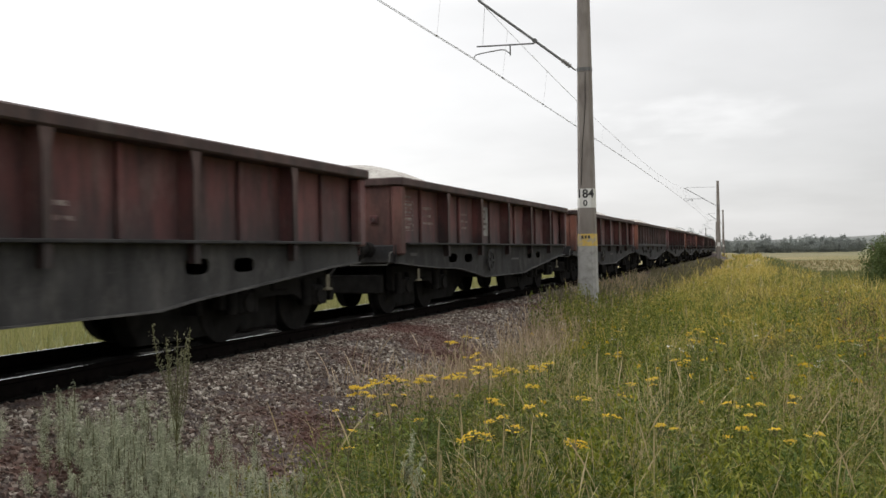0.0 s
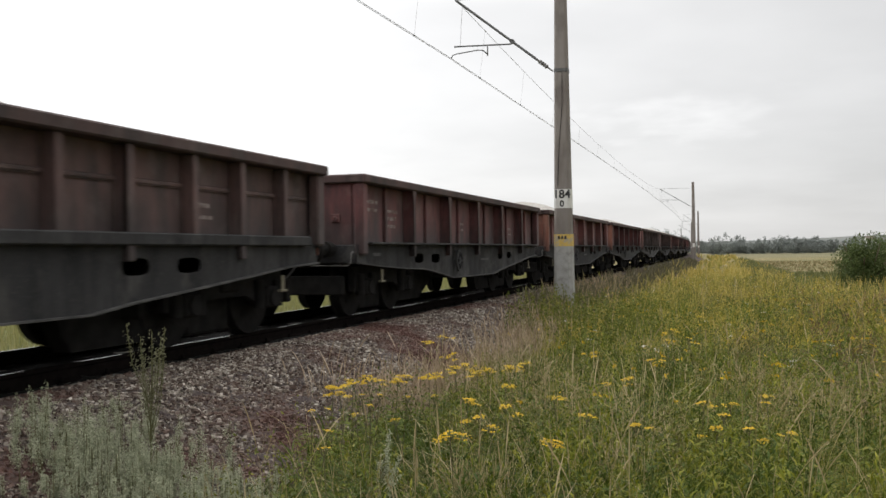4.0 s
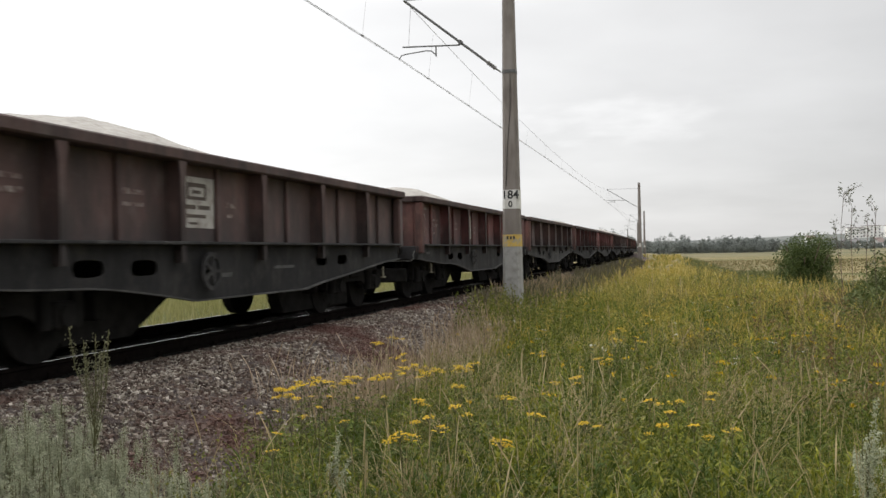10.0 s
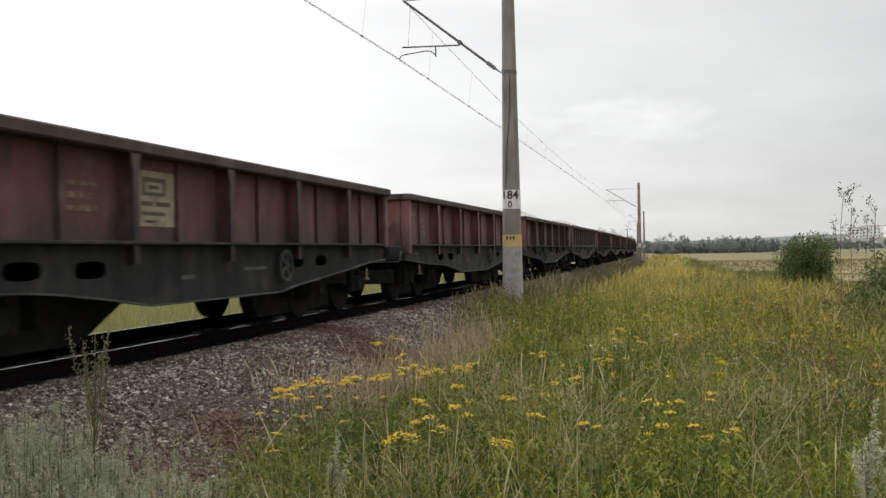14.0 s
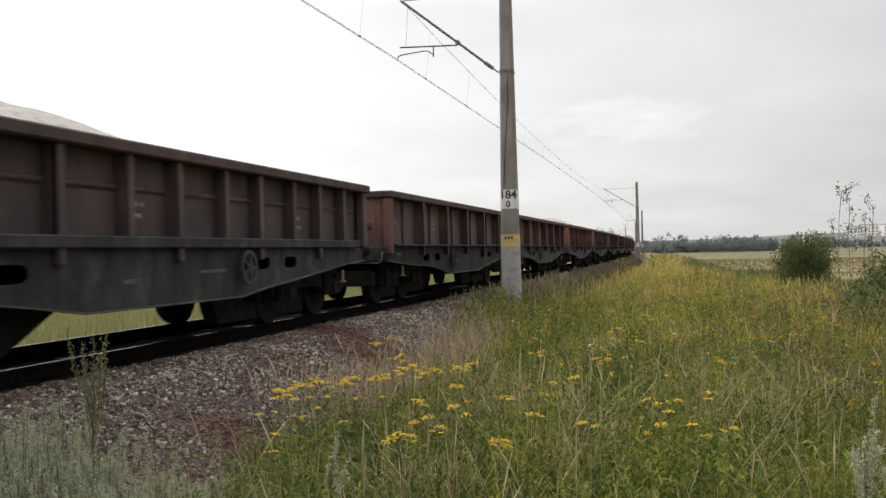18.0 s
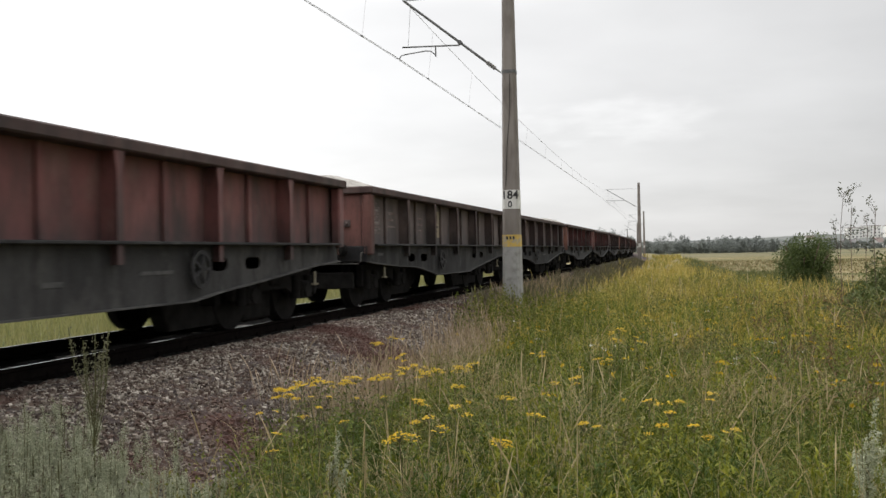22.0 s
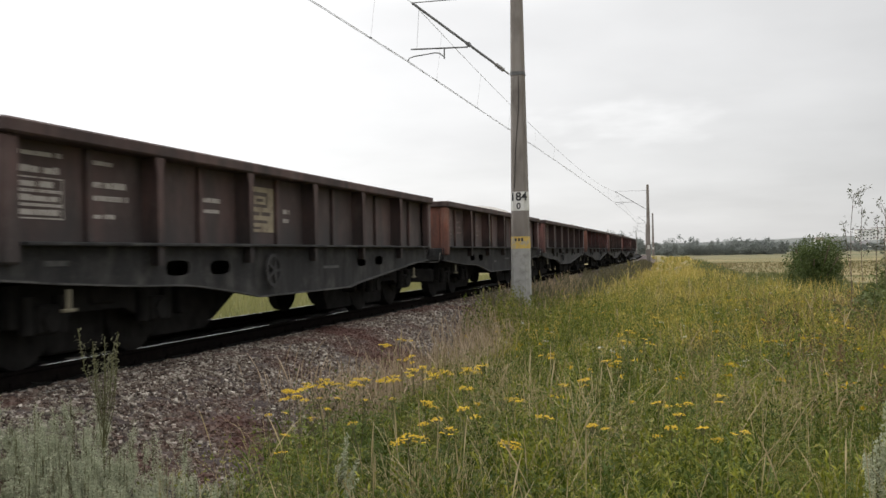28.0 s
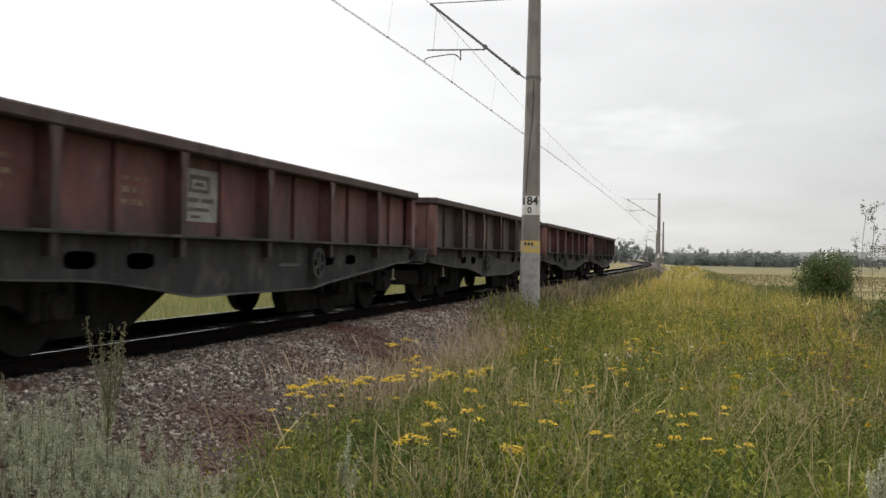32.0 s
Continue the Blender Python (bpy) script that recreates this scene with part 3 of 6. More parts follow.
def build_stones():
    rng = np.random.default_rng(11)
    n1, n2, n3 = 66000, 10000, 6000
    u = np.concatenate([rng.uniform(0.98, 3.45, n1), rng.uniform(0.98, 3.4, n2), rng.uniform(0.98, 3.4, n3)])
    y = np.concatenate([rng.uniform(2.5, 17, n1), 17 + 40 * rng.uniform(0, 1, n2) ** 1.5, rng.uniform(-16, 2.5, n3)])
    size = np.concatenate([0.009 + 0.024 * rng.uniform(0, 1, n1) ** 3.0, rng.uniform(0.018, 0.042, n2), rng.uniform(0.018, 0.042, n3)])
    z = np.interp(u, (0.8, 1.0, 1.9, 2.4, 3.0, 3.5), (-0.17, -0.17, -0.20, -0.38, -0.60, -0.75)) + size * 0.3
    ob = scatter_stones("ballast_stones", u + centre_np(y), y, z, size, STONES, 5)
    tagged(ob, "loose angular red and grey ballast stones", "gravel", kind="stuff")


build_stones()


# ---- the track ----
def build_track():
    track = tagged(new("railway_track"), "railway track with steel rails on concrete sleepers", "railway track")
    prof = [(-0.036, -0.003), (-0.036, -0.036), (-0.012, -0.05), (-0.009, -0.13), (-0.065, -0.15), (-0.065, -0.17),
            (0.065, -0.17), (0.065, -0.15), (0.009, -0.13), (0.012, -0.05), (0.036, -0.036), (0.036, -0.003), (0.018, 0.0), (-0.004, 0.0)]
    ys = steps((-120, 30, 10), (30, 380, 5))
    for side in (0.7535, -0.7535):
        rings = []
        for y in ys:
            x, a = centre(y)
            rings.append([(x + (side + u) * math.cos(a), y + (side + u) * math.sin(a), z) for u, z in prof])
        v = np.array(rings).reshape(-1, 3)
        n, k = len(prof), len(ys)
        f = [(r * n + j, r * n + (j + 1) % n, (r + 1) * n + (j + 1) % n, (r + 1) * n + j) for r in range(k - 1) for j in range(n)]
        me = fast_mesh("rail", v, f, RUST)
        me.materials.append(STEEL)
        for p in me.polygons:
            if p.index % n == n - 2:
                p.material_index = 1
        part("rail", me, None, track, "worn steel rail with a polished head")
    bm = B()
    box(bm, -1.25, 1.25, -0.13, 0.13, -0.36, -0.168, 0.02)
    sl = mesh("sleeper", bm, SLEEPER)
    bm = B()
    box(bm, -0.11, 0.11, -0.06, 0.06, -0.165, -0.15)
    rod(bm, (-0.09, 0, -0.15), (-0.09, 0, -0.10), 0.018, seg=6)
    rod(bm, (0.09, 0, -0.15), (0.09, 0, -0.10), 0.018, seg=6)
    clip = mesh("fastening", bm, RUST)
    for j in range(-10, 180):
        x, a = centre(j * 0.65)
        s = part("sleeper", sl, None, track)
        s.matrix_basis = Matrix.Translation((x, j * 0.65, 0)) @ Matrix.Rotation(a, 4, "Z")
        if 4 < j < 60:
            for side in (0.7535, -0.7535):
                part("fastening", clip, None, s).location = (side, 0, 0)


build_track()


# ---- wagons ----
LENGTH, HALF, TOP, LEDGE, TAIL, NOSE = 14.04, 6.37, 2.19, 1.143, 0.09, 0.07  # both ends sit a little to the rear
POSTS = [-4.0, -1.93, 0.14, 2.2, 4.27]
STIFF = [-4.95, -2.88, -0.81, 1.25, 3.31, 5.34]


def oval(y, z, ry, rz, n=14):
    flat = lambda v: math.copysign(abs(v) ** 0.6, v)
    return [(y + ry * flat(math.cos(6.2832 * i / n)), z + rz * flat(math.sin(6.2832 * i / n))) for i in range(n)]


def sill_outline():
    low = [(-6.3, 0.85), (-5.6, 0.80), (-4.4, 0.735), (-3.5, 0.71), (-3.1, 0.68), (-2.3, 0.59), (-1.55, 0.49),
           (1.65, 0.49), (2.3, 0.565), (3.4, 0.655), (4.6, 0.76), (5.4, 0.835), (6.3, 0.88)]
    return low + [(6.3, LEDGE - 0.01), (-6.3, LEDGE - 0.01)]


def wagon_meshes():
    """The meshes that all wagons share; those that are painted come without material."""
    M = {}
    for s, tag in ((1, "near"), (-1, "far")):
        X = lambda a, b: (min(s * a, s * b), max(s * a, s * b))
        M["side_wall", tag] = mesh("side_wall", box(B(), *X(1.215, 1.23), -6.3 + NOSE, 6.3 + TAIL, LEDGE, TOP - 0.1))
        M["top_rail", tag] = mesh("top_rail", box(B(), *X(1.205, 1.465), -HALF + NOSE, HALF + TAIL, TOP - 0.13, TOP, 0.018))
        bm = box(B(), *X(1.20, 1.47), -6.05, 6.14, LEDGE - 0.012, LEDGE + 0.022, 0.006)
        M["ledge", tag] = mesh("ledge", bm)
        M["side_sill", tag] = mesh("side_sill", prism(B(), sill_outline(), [oval(-3.5, 0.895, 0.25, 0.085), oval(-2.55, 0.885, 0.25, 0.085), oval(2.35, 0.9, 0.22, 0.085), oval(3.25, 0.9, 0.22, 0.08)], s * 1.335, s * 1.315))
        bm = B()
        low = sill_outline()[:-2]
        prev = None
        for y, z in low:
            ring = [bm.verts.new((s * dx, y, z + dz)) for dx, dz in ((1.3155, -0.012), (1.395, -0.012), (1.395, 0.006), (1.3155, 0.006))]
            if prev:
                for j in range(4):
                    bm.faces.new((prev[j], prev[(j + 1) % 4], ring[(j + 1) % 4], ring[j]))
            else:
                bm.faces.new(ring)
            prev = ring
        bm.faces.new(prev)
        M["sill_flange", tag] = mesh("sill_flange", bm)
        # T-shaped side post that widens at its head and reaches below the ledge
        M["post_web", tag] = mesh("post_web", box(box(B(), *X(1.23, 1.425), -0.016, 0.016, LEDGE + 0.022, TOP - 0.13), *X(1.335, 1.425), -0.012, 0.012, 0.93, LEDGE - 0.012))
        vs = [(-0.05, 0.93), (0.05, 0.93), (0.05, TOP - 0.33), (0.085, TOP - 0.135), (-0.085, TOP - 0.135), (-0.05, TOP - 0.33)]
        M["post", tag] = mesh("post", prism(B(), vs, [], s * 1.425, s * 1.445))
        bm = box(B(), *X(1.229, 1.285), -0.045, 0.045, LEDGE + 0.022, TOP - 0.13, 0.012)
        M["stiffener", tag] = mesh("stiffener", bm)
        # second make of wagon: plain channel posts above the ledge
        M["channel_post", tag] = mesh("channel_post", box(B(), *X(1.229, 1.40), -0.055, 0.055, LEDGE + 0.022, TOP - 0.13, 0.012))
        M["long_post", tag] = mesh("long_post", box(B(), *X(1.336, 1.41), -0.055, 0.055, 0.95, TOP - 0.13, 0.012))
        M["thick_ledge", tag] = mesh("thick_ledge", box(B(), *X(1.20, 1.43), -6.0, 6.0, LEDGE - 0.04, LEDGE + 0.085, 0.015))
        M["waist_rib", tag] = mesh("waist_rib", box(B(), *X(1.229, 1.262), -6.2, 6.2, 1.70, 1.76, 0.02))
        bm = B()
        box(bm, *X(1.365, 1.385), -0.035, 0.035, 0.56, 0.74, 0.006)
        box(bm, *X(1.35, 1.40), -0.09, 0.09, 0.535, 0.565, 0.006)
        M["bracket", tag] = mesh("bracket", bm)
        bm = B()
        gaps = []
        for i in range(5):
            a0 = 1.2566 * i
            gaps.append([(0.175 * math.cos(a0 + f), 0.175 * math.sin(a0 + f)) for f in (0.10, 0.36, 0.63, 0.90, 1.16)] + [(0.045 * math.cos(a0 + 0.8), 0.045 * math.sin(a0 + 0.8)), (0.045 * math.cos(a0 + 0.45), 0.045 * math.sin(a0 + 0.45))])
        prism(bm, [(0.225 * math.cos(0.2618 * i), 0.225 * math.sin(0.2618 * i)) for i in range(24)], gaps, s * 1.405, s * 1.435)
        rod(bm, (s * 1.33, 0, 0), (s * 1.44, 0, 0), 0.03, seg=8)
        M["handwheel", tag] = mesh("handwheel", bm)
    for e, tag in ((-1, "front"), (1, "rear")):
        q = TAIL if e > 0 else NOSE
        Y = lambda a, b: (min(e * a, e * b) + q, max(e * a, e * b) + q)
        bm = box(B(), -1.33, 1.33, *Y(6.28, 6.30), 0.98, TOP - 0.1)
        M["end_wall", tag] = mesh("end_wall", bm)
        M["end_top_rail", tag] = mesh("end_top_rail", box(B(), -1.325, 1.325, *Y(6.22, HALF), TOP - 0.13, TOP, 0.018))
        M["end_post", tag] = mesh("end_post", box(B(), -0.06, 0.06, *Y(6.298, 6.42), 0.90 if e > 0 else 1.13, TOP - 0.13, 0.015))
        bm = box(B(), 0.88, 1.02, *Y(6.298, 6.325), 1.47, 1.60, 0.01)
        rod(bm, (0.95, e * 6.32 + q, 1.53), (0.95, e * 6.40 + q, 1.53), 0.03, seg=8)
        M["end_hook", tag] = mesh("end_hook", bm)
        M["corner_post", tag] = mesh("corner_post", box(B(), -0.075, 0.075, *Y(6.13, 6.34), 0.97 if e < 0 else LEDGE - 0.04, TOP - 0.13, 0.025))
        M["headstock", tag] = mesh("headstock", box(B(), -1.3, 1.3, *Y(6.2, 6.33), 0.84, 1.13, 0.02))
        bm = rod(B(), (0, e * 6.33, 1.06), (0, e * 6.72, 1.06), 0.085, seg=14)
        rod(bm, (0, e * 6.33, 1.06), (0, e * 6.5, 1.06), 0.125, seg=14)
        rod(bm, (0, e * 6.93, 1.06), (0, e * 7.0, 1.06), 0.22, 0.20, seg=20) if e > 0 else rod(bm, (0, e * 7.0, 1.06), (0, e * 6.93, 1.06), 0.20, 0.22, seg=20)
        rod(bm, (0, e * 6.7, 1.06), (0, e * 6.94, 1.06), 0.07, seg=10)
        M["buffer", tag] = mesh("buffer", bm)
        bm = box(B(), -0.05, 0.05, *Y(6.33, 6.6), 0.98, 1.1, 0.01)
        rod(bm, (-0.05, e * 6.55, 1.03), (-0.05, e * 6.98, 0.93), 0.02, seg=6)
        rod(bm, (0.05, e * 6.55, 1.03), (0.05, e * 6.98, 0.93), 0.02, seg=6)
        M["coupling", tag] = mesh("coupling", bm)
        bm = B()
        pts = [(0.35, 6.33, 0.9), (0.36, 6.5, 0.75), (0.33, 6.7, 0.62), (0.26, 6.88, 0.62), (0.2, 6.99, 0.72)]
        for a, c in zip(pts, pts[1:]):
            rod(bm, (a[0], e * a[1], a[2]), (c[0], e * c[1], c[2]), 0.022, seg=6)
        M["brake_hose", tag] = mesh("brake_hose", bm)
        M["shunter_handle", tag] = mesh("shunter_handle", strip_rods(B(), [(0.55, e * 6.34 + q, 0.97), (0.55, e * 6.42 + q, 0.85), (0.60, e * 6.45 + q, 0.815), (1.20, e * 6.45 + q, 0.815), (1.25, e * 6.45 + q, 0.85), (1.25, e * 6.42 + q, 1.0), (1.25, e * 6.34 + q, 1.02)], 0.010, 6))
    M["floor"] = mesh("floor", box(B(), -1.33, 1.33, -6.29 + NOSE, 6.29 + TAIL, LEDGE - 0.06, LEDGE))
    M["centre_sill"] = mesh("centre_sill", box(box(B(), -0.32, -0.2, -6.2, 6.2, 0.78, 1.08), 0.2, 0.32, -6.2, 6.2, 0.78, 1.08))
    bm = rod(B(), (-0.55, -0.55, 0.78), (-0.55, 0.15, 0.78), 0.18, seg=14)
    box(bm, -0.62, -0.48, 0.15, 0.7, 0.75, 0.81)
    M["brake_cylinder"] = mesh("brake_cylinder", bm)
    bm = rod(B(), (0.5, -0.3, 0.80), (0.5, 0.9, 0.80), 0.15, seg=14)
    M["air_tank"] = mesh("air_tank", bm)
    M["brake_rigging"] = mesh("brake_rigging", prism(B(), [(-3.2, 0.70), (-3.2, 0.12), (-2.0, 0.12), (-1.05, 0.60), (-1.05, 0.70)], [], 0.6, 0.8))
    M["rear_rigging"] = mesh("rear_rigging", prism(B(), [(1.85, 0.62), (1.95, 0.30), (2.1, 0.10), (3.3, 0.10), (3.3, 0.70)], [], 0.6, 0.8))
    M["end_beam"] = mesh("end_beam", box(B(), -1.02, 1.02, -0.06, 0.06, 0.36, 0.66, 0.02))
    # bogie, about its own middle
    for s, tag in ((1, "near"), (-1, "far")):
        out = [(-1.30, 0.78), (-1.30, 0.40), (-0.60, 0.42), (-0.42, 0.50), (0.42, 0.50), (0.60, 0.42), (1.30, 0.40), (1.30, 0.78), (0.5, 0.84), (-0.5, 0.84)]
        M["bogie_frame", tag] = mesh("bogie_frame", prism(B(), out, [oval(-0.0, 0.66, 0.16, 0.06)], s * 0.96, s * 1.06))
        M["spring", tag] = mesh("spring", rod(B(), (s * 1.09, 0, 0.34), (s * 1.09, 0, 0.68), 0.07, seg=10))
        M["brake_block", tag] = mesh("brake_block", box(B(), min(s * 0.66, s * 0.78), max(s * 0.66, s * 0.78), -0.46, 0.46, 0.08, 0.52, 0.03))
        bm = box(B(), min(s * 0.98, s * 1.17), max(s * 0.98, s * 1.17), -0.15, 0.15, 0.33, 0.60, 0.03)
        rod(bm, (s * 1.15, 0, 0.46), (s * 1.20, 0, 0.46), 0.11, seg=14)
        M["axle_box", tag] = mesh("axle_box", bm)
        bm = rod(B(), (s * 0.685, 0, 0), (s * 0.82, 0, 0), 0.475, seg=32)
        rod(bm, (s * 0.655, 0, 0), (s * 0.69, 0, 0), 0.503, seg=32)
        rod(bm, (s * 0.80, 0, 0), (s * 0.86, 0, 0), 0.13, seg=16)
        for i in range(3):
            rod(bm, (s * 0.80, 0.27 * math.cos(2.094 * i), 0.27 * math.sin(2.094 * i)), (s * 0.825, 0.27 * math.cos(2.094 * i), 0.27 * math.sin(2.094 * i)), 0.05, seg=8)
        M["wheel", tag] = mesh("wheel", bm)
    M["axle"] = mesh("axle", rod(B(), (-0.95, 0, 0), (0.95, 0, 0), 0.08, seg=12))
    M["bolster"] = mesh("bolster", box(B(), -1.1, 1.1, -0.2, 0.2, 0.56, 0.80, 0.03))
    M["brake_beam"] = mesh("brake_beam", box(B(), -0.55, 0.55, -0.35, 0.35, 0.44, 0.62, 0.03))
    return M


WM = wagon_meshes()
PAINTED = {}


def painted(key, mat):
    """The shared mesh in one paint."""
    if (key, mat.name) not in PAINTED:
        me = WM[key].copy()
        me.materials.clear()
        me.materials.append(mat)
        PAINTED[key, mat.name] = me
    return PAINTED[key, mat.name]


def heap(seed, mounds):
    """The load: crushed stone in mounds along the wagon, each with its place, its length and its height over the rim."""
    rng = np.random.default_rng(seed)
    ys, xs = np.linspace(-6.14, 6.24, 63), np.linspace(-1.25, 1.25, 15)
    X, Y = np.meshgrid(xs, ys)
    Z = np.full_like(X, -0.10)
    for c, length, high in mounds + [(rng.uniform(-5, 5), 2.6, 0.22), (rng.uniform(-3, 5), 2.4, 0.2)]:
        Z = np.maximum(Z, -0.10 + (high + 0.10) * np.exp(-((Y - c) / length) ** 2) * np.cos(X / 1.25 * 1.3) * smooth(6.25, 5.2, np.abs(Y - 0.05)))
    Z = TOP + Z + rng.normal(0, 0.010, X.shape)
    n, k = len(xs), len(ys)
    i = (np.arange(k - 1)[:, None] * n + np.arange(n - 1)[None, :]).ravel()
    return fast_mesh("load", np.stack([X, Y, Z], -1).reshape(-1, 3), np.stack([i, i + 1, i + 1 + n, i + n], 1), STONE_LOAD)


def lettering(mat, blocks, x, seed):
    """Lettering too worn to read: short bars in lines; a framed line has a thin border round it."""
    out = []
    rng = random.Random(seed)
    for y, z, w, rows, framed in blocks:
        for r in range(rows):
            z0, h = z - r * 0.125, rng.choice((0.045, 0.055, 0.065))
            end, a = w * rng.uniform(0.75, 1.0), 0.0
            while a < end:
                c = min(a + rng.uniform(0.07, 0.24), end)
                if c - a > 0.03:
                    out.append(mesh("lettering_bar", box(B(), x, x + 0.004, y + a, y + c, z0, z0 + h * rng.uniform(0.8, 1.0)), mat))
                a = c + rng.choice((0.012, 0.015, 0.05))
            if framed and r:
                y0, y1, q0, q1 = y - 0.03, y + w + 0.03, z0 - 0.034, z0 + h + 0.034
                rim = lambda d: [(y0 + d, q0 + d), (y1 - d, q0 + d), (y1 - d, q1 - d), (y0 + d, q1 - d)]
                out.append(mesh("lettering_border", prism(B(), rim(0), [rim(0.012)], x, x + 0.004), mat))
    return out


TEXTS = {
    "full": [(-5.95, 1.93, 0.72, 1, 0), (-5.88, 1.78, 0.56, 4, 1), (-4.92, 1.92, 0.40, 1, 0), (-4.90, 1.70, 0.66, 2, 0), (-4.84, 1.40, 0.34, 1, 0), (-2.8, 1.66, 0.50, 2, 0), (-0.55, 1.60, 0.26, 2, 0)],
    "boxed": [(-5.90, 1.90, 0.62, 5, 1), (-4.88, 1.74, 0.60, 3, 0), (-2.75, 1.70, 0.48, 3, 0), (0.35, 1.50, 0.30, 1, 0)],
    "sparse": [(-5.88, 1.72, 0.50, 2, 0), (-2.75, 1.62, 0.50, 2, 0), (0.3, 1.45, 0.4, 2, 0)],
    "low": [(-5.75, 1.78, 0.7, 2, 0), (-4.8, 1.66, 0.55, 3, 0), (-0.75, 1.55, 0.45, 2, 0), (3.5, 1.52, 0.4, 2, 0)],
}
LETTERS = {k: lettering(GRIME_WHITE, v, 1.231, 7 + j) for j, (k, v) in enumerate(TEXTS.items())}
LETTERS["bold"] = lettering(BOLD_WHITE, TEXTS["full"], 1.231, 3)
LETTERS["yellowed"] = lettering(GRIME_CREAM, TEXTS["boxed"], 1.231, 5)


def side_panel(mat):
    return mesh("notice_panel", box(B(), 1.2315, 1.236, -1.68, -0.96, 1.33, 1.93), mat)


PANEL_INK = material("faded_panel_ink", ((0.06, 0.048, 0.042), (0.11, 0.088, 0.075)), 0.8, 0, 9, 0)
MARKS = [mesh("panel_marking", box(B(), 1.237, 1.240, y0, y1, z0, z1), PANEL_INK) for y0, y1, z0, z1 in
         ((-1.60, -1.55, 1.66, 1.86), (-1.55, -1.20, 1.81, 1.86), (-1.55, -1.20, 1.66, 1.70), (-1.20, -1.15, 1.66, 1.86), (-1.47, -1.28, 1.735, 1.775),
          (-1.62, -1.40, 1.55, 1.60), (-1.34, -1.06, 1.55, 1.60), (-1.60, -1.16, 1.45, 1.49), (-1.56, -1.36, 1.37, 1.40))]


PANELS = {"cream": side_panel(CREAM), "grey": side_panel(GREY_PANEL), "white": side_panel(PANEL_WHITE)}
END_LINES = [mesh("end_lettering", box(B(), 0.18 + 0.09 * (j % 2), 0.80 - 0.11 * (j % 3), -6.236, -6.232, 1.90 - 0.115 * j, 1.95 - 0.115 * j), GRIME_CREAM) for j in range(4)]
WORN = material("worn_grey_lettering", ((0.05, 0.05, 0.05), (0.10, 0.098, 0.095)), 0.8, 0, 9, 0, stain=(0.022, 0.022, 0.022), stain_scale=12)
SILL_LETTERS = [mesh("sill_lettering", box(B(), 1.337, 1.341, y0, y1, z0, z1), WORN) for y0, y1, z0, z1 in ((-0.9, -0.62, 0.74, 0.79), (0.6, 1.3, 0.81, 0.85), (-5.7, -5.35, 0.95, 1.0))]

# paint, second make or not, lettering, panel, end lettering, tone of the end (0 as the sides, 1 rusty, 2 orange; 1 and
# 2 painted lighter as if lit)
WAGONS = [
    (0, 0, "full", "grey", 0, 1), (0, 0, "full", "", 1, 1),
    (0, 0, "sparse", "", 0, 1), (0, 0, "boxed", "grey", 1, 1), (0, 0, "full", "white", 0, 2), (1, 1, "low", "", 0, 2), (0, 0, "low", "", 0, 0),
    (2, 0, "", "", 0, 2), (0, 0, "yellowed", "cream", 1, 2), (4, 0, "boxed", "grey", 1, 1), (1, 0, "full", "white", 0, 0), (0, 0, "full", "white", 1, 1),
    (1, 0, "boxed", "white", 1, 1), (0, 0, "yellowed", "cream", 1, 1), (2, 0, "low", "", 0, 0), (1, 0, "full", "grey", 0, 1), (3, 1, "low", "", 0, 0),
    (1, 0, "sparse", "", 0, 1), (0, 0, "yellowed", "", 1, 2), (2, 0, "", "", 0, 2), (4, 0, "boxed", "cream", 0, 1), (3, 0, "full", "", 1, 0),
    (0, 0, "sparse", "white", 0, 2), (0, 0, "sparse", "grey", 0, 1), (3, 0, "bold", "cream", 1, 0), (1, 0, "boxed", "cream", 0, 2), (3, 0, "yellowed", "", 1, 1),
    (0, 0, "yellowed", "grey", 1, 2), (1, 0, "sparse", "cream", 0, 1), (0, 0, "sparse", "", 0, 1), (1, 0, "sparse", "", 0, 1),
]
# the wagons whose load shows over the rim: place along the wagon, length and height of each mound
MOUNDS = {3: [(-4.8, 1.8, 0.36)], 4: [(1.2, 1.1, 0.38)], 5: [(0.6, 1.2, 0.35)], 7: [(-3.2, 1.9, 0.41)], 8: [(0.7, 1.2, 0.36)], 10: [(-1.8, 2.5, 0.40)],
          11: [(-3.4, 2.3, 0.38)], 13: [(-5.6, 1.3, 0.37)], 15: [(-2.2, 2.6, 0.44)], 16: [(-1.4, 2.0, 0.41)], 19: [(-3.0, 3.2, 0.43)], 20: [(-5.6, 1.5, 0.36)],
          22: [(-5.2, 1.9, 0.34)], 25: [(2.8, 1.3, 0.34)], 27: [(-5.4, 1.6, 0.30)]}
BLACK_SILLS, GREY_SILLS = (7, 8, 10, 13, 15, 17, 21, 23, 25), (2, 9, 12, 18, 19, 22, 26, 28)
WHEEL_BEHIND = (13, 14, 16, 19, 25, 27)
PAINT_WORDS = ["red oxide", "sooty brown", "faded orange-red", "dark brown", "dusty grey-brown"]
STEP_WHITE = material("grimy_pale_step_paint", ((0.10, 0.090, 0.060), (0.165, 0.150, 0.105)), 0.8, 0, 9, 0.1)


WHEEL, WHEELSETS = 0.475, []


